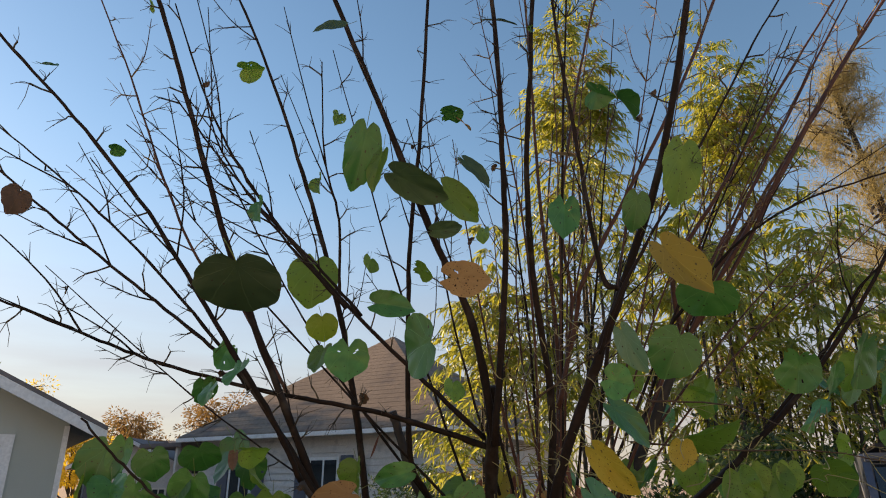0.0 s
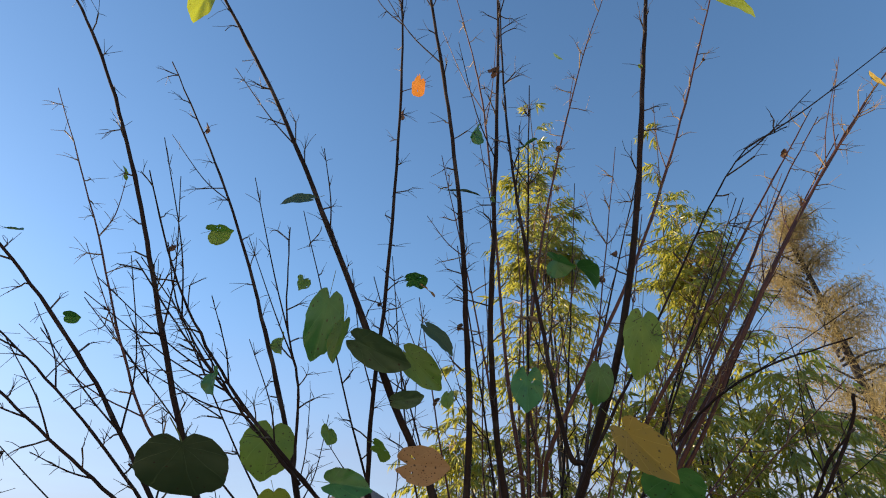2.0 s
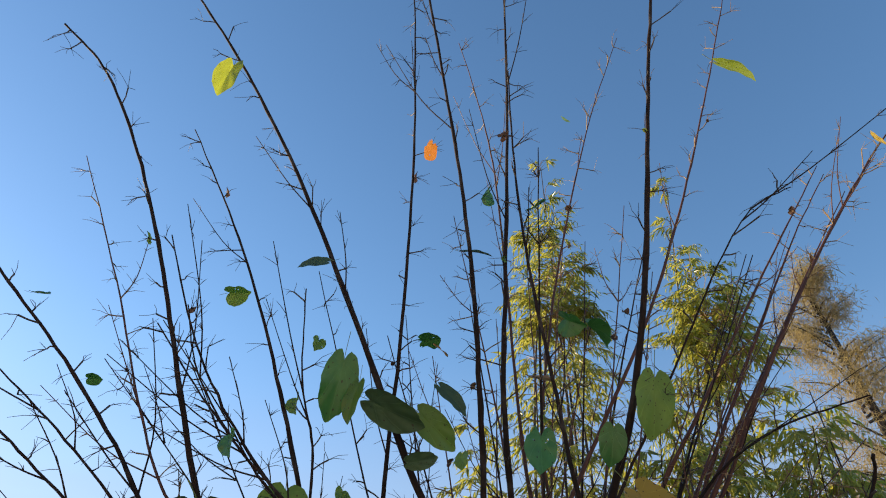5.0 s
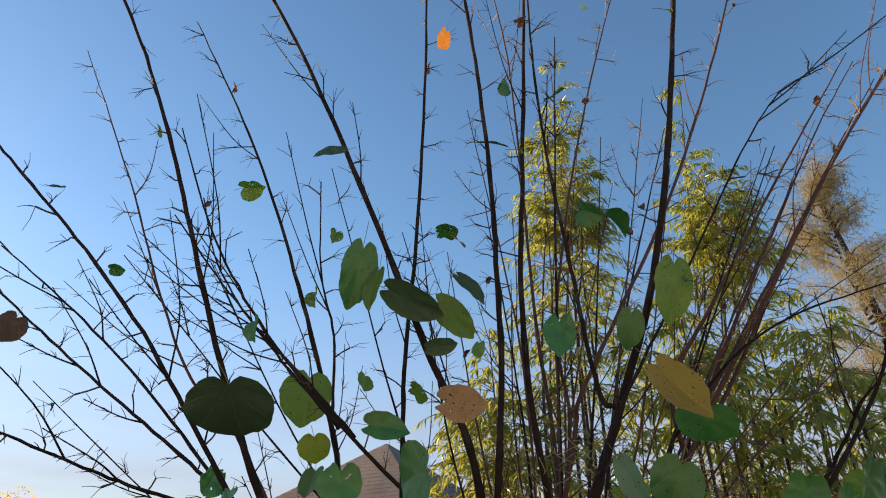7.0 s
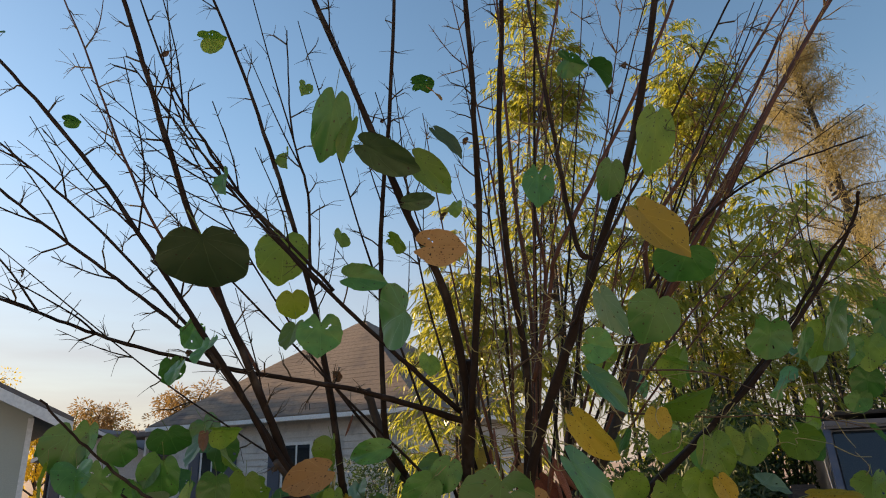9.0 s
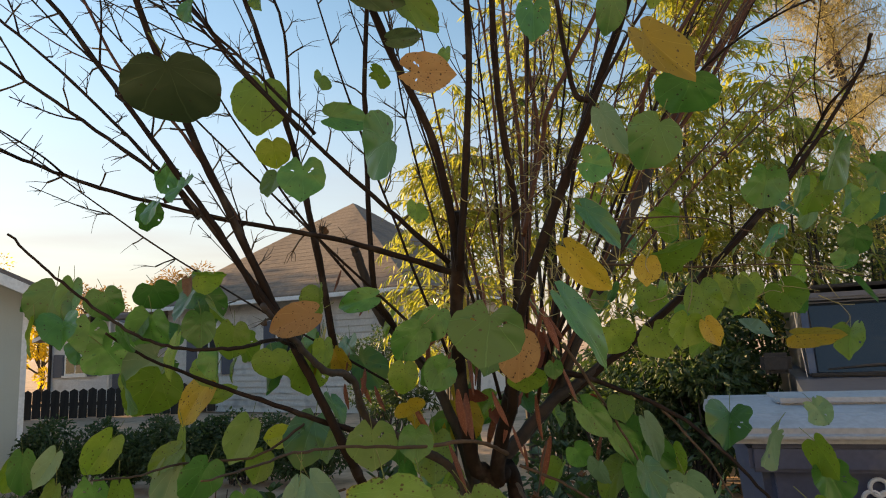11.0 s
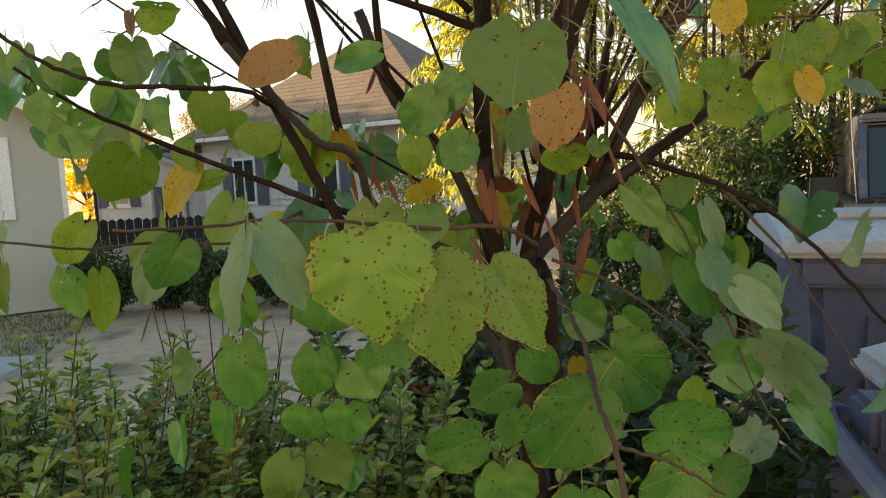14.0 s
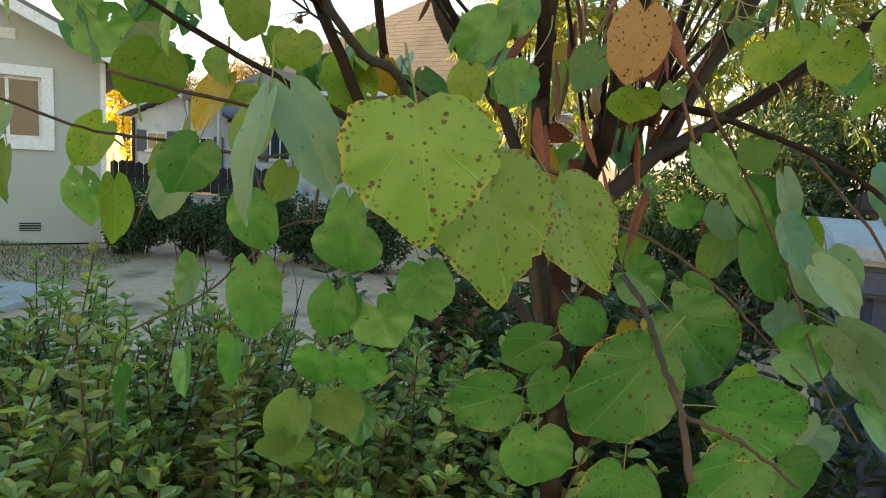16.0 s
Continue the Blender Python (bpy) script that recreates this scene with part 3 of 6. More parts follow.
# shingle courses on the two roof faces that the yard sees
for k in range(1, 24):
    u = k / 24
    for a, b in ((eave[0], eave[1]), (eave[3], eave[0])):
        ta, tb = Vector(tops[0]), Vector(tops[1] if b is eave[1] else tops[0])
        p0, p1 = Vector(a).lerp(ta, u), Vector(b).lerp(tb, u)
        q0, q1 = Vector(a).lerp(ta, u - 0.04), Vector(b).lerp(tb, u - 0.04)
        lift = Vector((0, 0, 0.012))
        part("shingle_course", slab([tuple(q0 + lift), tuple(q1 + lift), tuple(p1 + Vector((0, 0, 0.008))), tuple(p0 + Vector((0, 0, 0.008)))], 0.006), M_SHINGLE, nh)
for k in range(18):
    part("clapboard", prism([(-0.002, 0.15 * k), (-0.04, 0.15 * k), (-0.012, 0.15 * k + 0.147), (-0.002, 0.15 * k + 0.147)], 0, NY, "y"), M_SIDING_OLD, nh)
for a, b in ((5.3, 6.1), (2.6, 3.5)):
    nw = part("window", boxed(-0.07, -0.042, a, b, 0.95, 2.15), M_WHITE, nh, "white-framed window with dark shutters")
    mid = (a + b) / 2
    part("pane", boxed(-0.08, -0.071, a + 0.07, mid - 0.03, 1.02, 2.08), M_GLASS, nw)
    part("pane", boxed(-0.08, -0.071, mid + 0.03, b - 0.07, 1.02, 2.08), M_GLASS, nw)
    for c in (a - 0.4, b + 0.04):
        part("shutter", boxed(-0.075, -0.042, c, c + 0.36, 0.92, 2.18, 0.008), M_SHUTTER, nw, "dark shutter")
# low flat porch roof at the far end, on posts
part("porch_roof", boxed(-0.3, 3.2, NY + 0.46, NY + 2.2, 2.5, 2.62, 0.02), M_SHINGLE_DARK, nh, "low dark flat porch roof")
for c in (NY + 0.7, NY + 2.05):
    part("porch_post", boxed(-0.2, -0.1, c, c + 0.1, 0, 2.5, 0.01), M_SIDING_OLD, nh)

# ---- unseen wall added behind the camera: closes the yard, bounces sun onto the leaves ----
tagged(part("bounce_wall", boxed(-9, 9, -4.2, -4.0, 0, 4.2), M_STUCCO_PALE), "unseen plain pale stucco wall added behind the viewer to bounce sunlight", "wall", kind="structure")

# ---- hedges and shrubs, as masses of small leaves on twigs ----


def leafy_mass(name, centre, radii, n, length, width, material, label, category, lumps=14, seed=1, group="", droop=0.2, parent_twigs=True):
    """A bush of lumps, each a shell of leaves on a few twigs."""
    g = np.random.default_rng(seed)
    top = thing(name, centre[0], centre[1], 0, label, category, group)
    rad = np.array(radii)
    lc = unit(g.normal(0, 1, (lumps, 3))) * g.uniform(0.35, 0.8, (lumps, 1)) * rad + (0, 0, centre[2])
    lr = g.uniform(0.28, 0.5, lumps) * rad.min()
    lc[:, 2] = np.maximum(lc[:, 2], lr * 0.6)
    pick = g.integers(0, lumps, n)
    out = unit(g.normal(0, 1, (n, 3)))
    pos = lc[pick] + out * (lr[pick] * g.uniform(0.55, 1.1, n))[:, None]
    pos[:, 2] = np.maximum(pos[:, 2], 0.02)
    d = unit(out + g.normal(0, 0.6, (n, 3)) - np.array((0, 0, droop)))
    part("leaf_mass", blades(pos, d, out + g.normal(0, 0.5, (n, 3)), g.uniform(0.7, 1.2, n) * length, width), material, top)["kind"] = "stuff"
    verts, faces = [], []
    for c in lc:
        base = np.array((g.normal(0, 0.12) * rad[0], g.normal(0, 0.12) * rad[1], 0))
        mid = (base + c) / 2 + g.normal(0, 0.06, 3) * rad.min()
        r = 0.02 * rad.min() + 0.004
        tube_into(verts, faces, smooth_line([base, mid, c], 4), np.linspace(r, r * 0.4, 9), 5)
    part("stem_mass", (verts, faces), M_BARK_GREY, top)
    return top


for i, x in enumerate((-3.9, -3.25, -2.6, -1.9, -1.2)):
    leafy_mass("hedge", (x, 7.6 + 0.12 * (i % 2), 0.38), (0.55, 0.42, 0.42), 5200, 0.055, 0.03, M_HEDGE, "low clipped dark green hedge along the yard", "hedge", 16, 20 + i, "hedges along the yard")
for i, (x, y, z, r, h) in enumerate(((2.6, 6.4, 1.0, 1.0, 1.1), (3.8, 7.2, 1.2, 1.2, 1.3), (1.6, 5.6, 0.7, 0.8, 0.8), (5.6, 7.6, 1.4, 1.3, 1.5), (2.4, 5.45, 0.95, 0.6, 1.0), (2.95, 6.6, 1.15, 0.8, 1.3))):
    leafy_mass("shrub", (x, y, z), (r, r * 0.8, h), 4200, 0.09, 0.035, M_HEDGE, "dense dark green shrub behind the parked vehicle", "shrub", 18, 40 + i, "shrubs behind the vehicle")
# shrubs whose sunlit look comes from the brighter leaf colour
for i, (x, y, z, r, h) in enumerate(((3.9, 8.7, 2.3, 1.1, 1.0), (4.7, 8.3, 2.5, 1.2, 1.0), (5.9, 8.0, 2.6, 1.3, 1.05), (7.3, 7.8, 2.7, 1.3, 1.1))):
    leafy_mass("shrub", (x, y, z), (r, r * 0.8, h), 5200, 0.07, 0.02, M_HEDGE_LIT, "loose yellow-green shrub with low sunlight put into its leaf colour", "shrub", 22, 60 + i, "sunlit shrubs")
leafy_mass("shrub", (-6.05, 7.75, 0.55), (0.35, 0.3, 0.55), 900, 0.1, 0.02, M_HEDGE, "small dark spiky shrub against the grey wall", "shrub", 8, 80)
leafy_mass("shrub", (-0.2, 9.4, 0.75), (0.7, 0.4, 0.5), 1200, 0.13, 0.03, M_HEDGE, "green garden shrub at the edge of the dirt yard", "shrub", 12, 90)
leafy_mass("flowering_shrub", (-0.55, 10.6, 1.2), (1.0, 0.6, 0.9), 2600, 0.06, 0.03, M_HEDGE, "grey-green shrub with pale flecks by the white house", "shrub", 16, 99)


def trunk_mesh(points, r0, r1, sides=8):
    verts, faces = [], []
    line = smooth_line(points, 5)
    tube_into(verts, faces, line, np.linspace(r0, r1, len(line)), sides)
    return verts, faces


def far_tree(name, x, y, h, w, material, n, leaf_len, label, seed, group="", blade=0.4, first=0.25):
    """A broad tree far off: trunk, limbs and a broken crown of clumps."""
    g = np.random.default_rng(seed)
    top = thing(name, x, y, 0, label, "tree", group)
    part("trunk", trunk_mesh([(0, 0, -0.1), (0.05 * w, 0, h * 0.3), (0, 0.04 * w, h * 0.75)], 0.035 * h, 0.01 * h), M_BARK_GREY, top)
    cl = []
    for k in range(14):
        a, z = g.uniform(0, 6.28), h * g.uniform(first, 0.85)
        reach = w * g.uniform(0.25, 0.55) * (1.15 - 0.55 * z / h)
        tip = np.array((math.cos(a) * reach, math.sin(a) * reach, z + h * g.uniform(0.05, 0.2)))
        part("limb", trunk_mesh([(0, 0, z * 0.75), tuple(tip * (0.5, 0.5, 0.95)), tuple(tip)], 0.012 * h, 0.003 * h, 5), M_BARK_GREY, top)
        cl += [tip, tip * (0.6, 0.6, 0.97)]
    cl = np.array(cl)
    pick = g.integers(0, len(cl), n)
    out = unit(g.normal(0, 1, (n, 3)))
    pos = cl[pick] + out * (g.uniform(0.3, 1.0, n) ** 0.6 * 0.15 * w)[:, None] * (1, 1, 0.8)
    part("crown", blades(pos, out + (0, 0, -0.3), g.normal(0, 1, (n, 3)), g.uniform(0.6, 1.3, n) * leaf_len, leaf_len * blade), material, top)["kind"] = "stuff"
    return top


far_tree("autumn_tree", -18.8, 40, 5.6, 4.6, M_BROWN_CROWN, 3800, 0.2, "distant tree with thin russet autumn foliage", 3, "distant trees", first=0.45)
far_tree("autumn_tree", -13.4, 40, 6.6, 5.0, M_BROWN_CROWN, 3800, 0.2, "distant tree with thin russet autumn foliage", 4, "distant trees", first=0.45)
far_tree("yellow_tree", -13.6, 25, 3.3, 2.6, M_YELLOW_CROWN, 3200, 0.16, "bright yellow autumn tree behind the houses", 5, first=0.2)
far_tree("autumn_tree", -25.0, 38, 7.0, 5.0, M_YELLOW_CROWN, 3000, 0.2, "distant tree with thin russet autumn foliage", 6, "distant trees", first=0.45)

# out-of-view tree, added to shadow the neighbour's wall and lower roof
leafy_mass("shade_evergreen", (-20.5, 24.3, 4.4), (3.6, 3.4, 4.2), 11000, 0.22, 0.11, M_HEDGE, "unseen broad evergreen tree added to shade the neighbour's house", "tree", 34, 101)

# ---- feathery golden tree ----
gt = thing("feathery_tree", 13.9, 18.4, 0, "tall feathery tree with golden-brown drooping needles", "tree")
part("trunk", trunk_mesh([(0, 0, -0.1), (0.2, 0, 5), (-0.2, 0.1, 10), (-0.9, 0, 14.6)], 0.28, 0.04), M_BARK_GREY, gt)
g = np.random.default_rng(31)
cen, tips = [], []
for k in range(70):
    z = 3.0 + 11.4 * (k / 70) ** 0.9
    a = g.uniform(0, 6.28)
    reach = (0.5 + 2.4 * ((14.9 - z) / 11.9) ** 0.8) * g.uniform(0.6, 1.1)
    base = np.array((-0.06 * z if z > 9 else 0.0, 0, z))
    tip = base + (math.cos(a) * reach, math.sin(a) * reach, g.uniform(0.2, 1.1))
    part("limb", trunk_mesh([tuple(base), tuple((base + tip) / 2 + (0, 0, 0.15)), tuple(tip)], 0.045, 0.01, 4), M_BARK_GREY, gt)
    for s in np.linspace(0.3, 1.05, 9):
        cen.append(base + (tip - base) * s)
cen = np.array(cen)
pick = g.integers(0, len(cen), 26000)
pos = cen[pick] + g.normal(0, 0.22, (26000, 3))
part("crown", blades(pos, g.normal(0, 0.55, (26000, 3)) + (0, 0, -0.6), g.normal(0, 1, (26000, 3)), g.uniform(0.15, 0.4, 26000), 0.022), M_GOLD, gt)["kind"] = "stuff"

# ---- tall trees with long drooping leaflets ----


def frond_tree(name, x, y, h, w_low, w_top, low, fronds, material, label, seed, lean=0.0, culms=7, span=0.66, leaf=0.2):
    """Slender stems that carry pinnate fronds inside a narrow crown."""
    g = np.random.default_rng(seed)
    top = thing(name, x, y, 0, label, "tree", "tall leafy trees")
    stems = []
    for k in range(culms):
        a, r = g.uniform(0, 6.28), g.uniform(0.1, 1.0)
        hk = h * (1.0 if k == 0 else g.uniform(0.62, 0.97))
        end = np.array((lean + math.cos(a) * r * w_top * 0.8, math.sin(a) * r * w_top * 0.8, hk))
        pts = [np.array((math.cos(a) * r * w_low * 0.35, math.sin(a) * r * w_low * 0.35, 0)), np.array((math.cos(a) * r * w_low * 0.5, math.sin(a) * r * w_low * 0.5, hk * 0.5)), end]
        line = smooth_line(pts, 6)
        stems.append(line)
        verts, faces = [], []
        tube_into(verts, faces, line, np.linspace(0.035, 0.006, len(line)), 5)
        part("stem", (verts, faces), M_BARK_GREY, top)
    c, d, nn, ln = [], [], [], []
    rv, rf = [], []
    for k in range(fronds):
        line = stems[g.integers(0, culms)]
        z = low + (h - low) * (1 - g.uniform(0, 1) ** 1.0)
        i = int(np.argmin(abs(line[:, 2] - z)))
        base = line[i] + (0, 0, g.uniform(-0.1, 0.1))
        a = g.uniform(0, 6.28)
        u = np.clip((base[2] - low) / max(h - low, 0.1), 0, 1)
        reach = (w_low * (1 - u) ** 0.75 + w_top * 0.5) * g.uniform(0.15, 1.0)
        start = base + (math.cos(a) * reach * 0.6, math.sin(a) * reach * 0.6, g.uniform(0.0, 0.25))
        fl = span * g.uniform(0.6, 1.2) * (0.38 + 0.62 * (1 - u))
        out = np.array((math.cos(a), math.sin(a), g.uniform(-0.1, 0.5)))
        out /= np.linalg.norm(out)
        ss = np.linspace(0, 1, 12)
        rach = start + out * fl * ss[:, None] + np.array((0, 0, -1)) * (fl * 0.45 * ss ** 2)[:, None]
        tube_into(rv, rf, np.vstack([base, rach[::3]]), np.linspace(0.006, 0.002, 5), 3)
        side = np.cross(out, (0, 0, 1))
        side /= np.linalg.norm(side) + 1e-9
        tan = np.gradient(rach, axis=0)
        for j in range(1, 12):
            for sgn in (1, -1):
                if g.random() < 0.3:
                    continue
                dirn = side * sgn * 0.7 + tan[j] / np.linalg.norm(tan[j]) * 0.8 + (0, 0, -0.6)
                c.append(rach[j])
                d.append(dirn + g.normal(0, 0.34, 3))
                nn.append(np.array((0, 0, 1)) + g.normal(0, 0.6, 3))
                ln.append(leaf * g.uniform(0.75, 1.15) * (1.1 - 0.4 * j / 12))
    part("twig_mass", (rv, rf), M_PETIOLE, top)["kind"] = "stuff"
    part("leaf_mass", blades(c, d, nn, np.array(ln), np.array(ln) * 0.17, 0.25), material, top)["kind"] = "stuff"
    return top


frond_tree("leafy_tree", 1.72, 8.0, 9.5, 0.95, 0.2, 2.2, 470, M_FROND, "tall slender tree with yellow-green drooping leaflets", 11, lean=0.15)
frond_tree("leafy_tree", 3.75, 8.1, 9.2, 1.05, 0.2, 2.2, 480, M_FROND, "tall slender tree with yellow-green drooping leaflets", 12, lean=0.4)
frond_tree("leafy_tree", 0.45, 8.3, 4.7, 1.05, 0.5, 1.2, 300, M_FROND, "lower leafy tree with yellow-green drooping leaflets", 13)
frond_tree("leafy_tree", 4.85, 7.7, 5.1, 1.05, 0.4, 1.8, 110, M_FROND_DARK, "leafy tree with dark green pinnate fronds", 14, span=0.95, leaf=0.27)
frond_tree("leafy_tree", 3.1, 7.6, 4.8, 1.2, 0.6, 1.4, 150, M_FROND_DARK, "leafy tree with dark green pinnate fronds", 15, span=0.85, leaf=0.26)

# ---- parked vehicle, front towards the yard ----
car = thing("parked_suv", 2.38, 3.93, 0, "parked slate-grey off-road vehicle with an upright windscreen", "vehicle", rz=-28)
part("body", prism([(0, 0.35), (0, 0.98), (0.06, 1.03), (1.05, 1.1), (4.3, 1.12), (4.4, 1.0), (4.4, 0.35)], 0.02, 1.82, "x"), M_CARPAINT, car)
part("cabin", prism([(1.34, 1.66), (1.45, 1.73), (4.1, 1.76), (4.25, 1.68), (4.35, 1.12), (1.3, 1.12)], 0.12, 1.72, "x"), M_CARPAINT, car)
for a in (0.12, 1.66):
    part("pillar", prism([(1.05, 1.12), (1.12, 1.12), (1.38, 1.67), (1.3, 1.67)], a, a + 0.05, "x"), M_CARPAINT, car)
part("windscreen", prism([(1.09, 1.13), (1.105, 1.13), (1.345, 1.65), (1.33, 1.65)], 0.185, 1.655, "x"), M_GLASS, car, "dark windscreen")
part("header_rail", boxed(0.12, 1.72, 1.27, 1.4, 1.672, 1.73, 0.02), M_CARPAINT, car)
part("cowl", boxed(0.12, 1.72, 1.0, 1.1, 1.1, 1.128, 0.01), M_BLACK, car)
for a in (0.35, 1.0):
    w = part("wiper", trunk_mesh([(a + 0.55, 1.05, 1.14), (a + 0.3, 1.1, 1.18), (a - 0.1, 1.1, 1.15)], 0.012, 0.008, 5), M_BLACK, car, "black wiper")
part("rack", boxed(0.25, 1.6, 1.75, 4.0, 1.79, 1.82, 0.01), M_BLACK, car)
for a in (0.3, 1.5):
    for b in (1.9, 3.8):
        part("rack_foot", boxed(a, a + 0.04, b, b + 0.06, 1.75, 1.79), M_BLACK, car)
mir = part("mirror", boxed(-0.2, 0.02, 1.15, 1.25, 1.12, 1.28, 0.03), M_BLACK, car, "black side mirror")
part("antenna", trunk_mesh([(0.1, 1.0, 1.1), (0.06, 1.0, 1.6), (0.03, 1.0, 2.05)], 0.004, 0.002, 5), M_CHROME, car, "thin whip antenna")
for a in (0.0, 1.62):
    for b in (0.75, 3.5):
        bm = bmesh.new()
        bmesh.ops.create_cone(bm, cap_ends=True, segments=28, radius1=0.37, radius2=0.37, depth=0.22, matrix=pose(a + 0.11, b, 0.37, 0, 90, 0))
        bmesh.ops.bevel(bm, geom=[e for e in bm.edges if len(e.link_faces[0].verts) > 4 or len(e.link_faces[-1].verts) > 4], offset=0.04, segments=2, affect="EDGES")
        tyre = part("wheel", bm, M_RUBBER, car)
        bm = bmesh.new()
        bmesh.ops.create_cone(bm, cap_ends=True, segments=20, radius1=0.2, radius2=0.16, depth=0.03, matrix=pose(a - 0.012 if a < 1 else a + 0.235, b, 0.37, 0, 90 if a > 1 else -90, 0))
        part("rim", bm, M_CHROME, tyre)
part("grille", boxed(0.35, 1.5, -0.04, -0.002, 0.62, 0.92, 0.01), M_BLACK, car)
for a in (0.1, 1.55):
    part("headlight", boxed(a, a + 0.2, -0.04, -0.002, 0.68, 0.88, 0.03), M_GLASS, car)
part("bumper", boxed(0.0, 1.84, -0.16, -0.045, 0.4, 0.56, 0.03), M_CHROME, car)

# ---- wheeled bins ----


def wheelie_bin(x, y, rz, tall, label, mark):
    b = thing("wheelie_bin", x, y, 0, label, "bin", "bins beside the vehicle", rz=rz)
    b.scale = (1, 1, tall)
    bm = bmesh.new()
    low = [(-0.24, -0.24), (0.24, -0.24), (0.24, 0.3), (-0.24, 0.3)]
    high = [(-0.31, -0.34), (0.31, -0.34), (0.31, 0.36), (-0.31, 0.36)]
    vs = [bm.verts.new((*q, 0.06)) for q in low] + [bm.verts.new((*q, 1.06)) for q in high]
    bm.faces.new(vs[3::-1])
    bm.faces.new(vs[4:])
    for i in range(4):
        bm.faces.new((vs[i], vs[(i + 1) % 4], vs[(i + 1) % 4 + 4], vs[i + 4]))
    bmesh.ops.bevel(bm, geom=bm.edges[:], offset=0.03, segments=3, affect="EDGES")
    part("body", bm, M_BIN, b)
    part("rim", boxed(-0.345, 0.345, -0.37, 0.385, 1.03, 1.108, 0.012), M_BIN, b)
    bm = prism([(-0.4, 1.112), (-0.4, 1.15), (-0.3, 1.182), (-0.02, 1.207), (0.3, 1.19), (0.41, 1.15), (0.41, 1.112)], -0.4, 0.4, "x")
    bmesh.ops.bevel(bm, geom=bm.edges[:], offset=0.015, segments=2, affect="EDGES")
    lid = part("lid", bm, M_LID, b, "paler grey plastic lid")
    part("lid_rib", boxed(-0.22, 0.22, -0.16, 0.1, 1.19, 1.216, 0.012), M_LID, lid)
    for s in (-0.2, 0.2):
        part("hinge", boxed(s - 0.05, s + 0.05, 0.4, 0.455, 1.06, 1.13, 0.01), M_BIN, b)
    part("handle", trunk_mesh([(-0.28, 0.4, 1.05), (-0.27, 0.48, 1.08), (0, 0.5, 1.085), (0.27, 0.48, 1.08), (0.28, 0.4, 1.05)], 0.017, 0.017, 8), M_BIN, b)
    for s in (-0.3, 0.25):
        bm = bmesh.new()
        bmesh.ops.create_cone(bm, cap_ends=True, segments=24, radius1=0.14, radius2=0.14, depth=0.06, matrix=pose(s + 0.025, 0.33, 0.14, 0, 90, 0))
        part("wheel", bm, M_RUBBER, b)
    for s in (-0.16, 0.0, 0.16):
        part("rib", prism([(-0.268, 0.2), (-0.25, 0.2), (-0.32, 0.95), (-0.338, 0.95)], s - 0.008, s + 0.008, "x"), M_BIN, b)
    if mark:
        # three chasing arrows drawn as plain interlocked rings
        for k in range(3):
            a = radians(90 + 120 * k)
            bm = bmesh.new()
            bmesh.ops.create_circle(bm, segments=24, radius=0.022)
            out = [v.co.copy() for v in bm.verts]
            bm.free()
            ring = [(-0.02 + math.cos(a) * 0.022 + q.x, 0.97 + math.sin(a) * 0.022 + q.y) for q in out]
            verts, faces = [], []
            line = [(u, -0.338 + (0.95 - w) * 0.094 - 0.006, w) for u, w in ring]
            line.append(line[0])
            tube_into(verts, faces, line, np.full(len(line), 0.006), 6)
            part("recycling_mark", (verts, faces), M_MARK, b, "white ring mark")
    return b


wheelie_bin(1.428, 2.184, -20, 1.018, "slate-blue wheeled recycling bin with a grey lid", True)
wheelie_bin(0.985, 0.79, 75, 0.93, "slate-blue wheeled bin with its handle to the tree", False)

# ---- the multi-stemmed redbud in the foreground ----
tree = thing("redbud_tree", 0.17, 1.17, 0, "multi-stemmed young redbud, half bare, with spotted heart-shaped leaves", "tree")
ROOT = np.array((0.17, 1.17, 0.0))
TR = np.random.default_rng(5)
DRIED = []


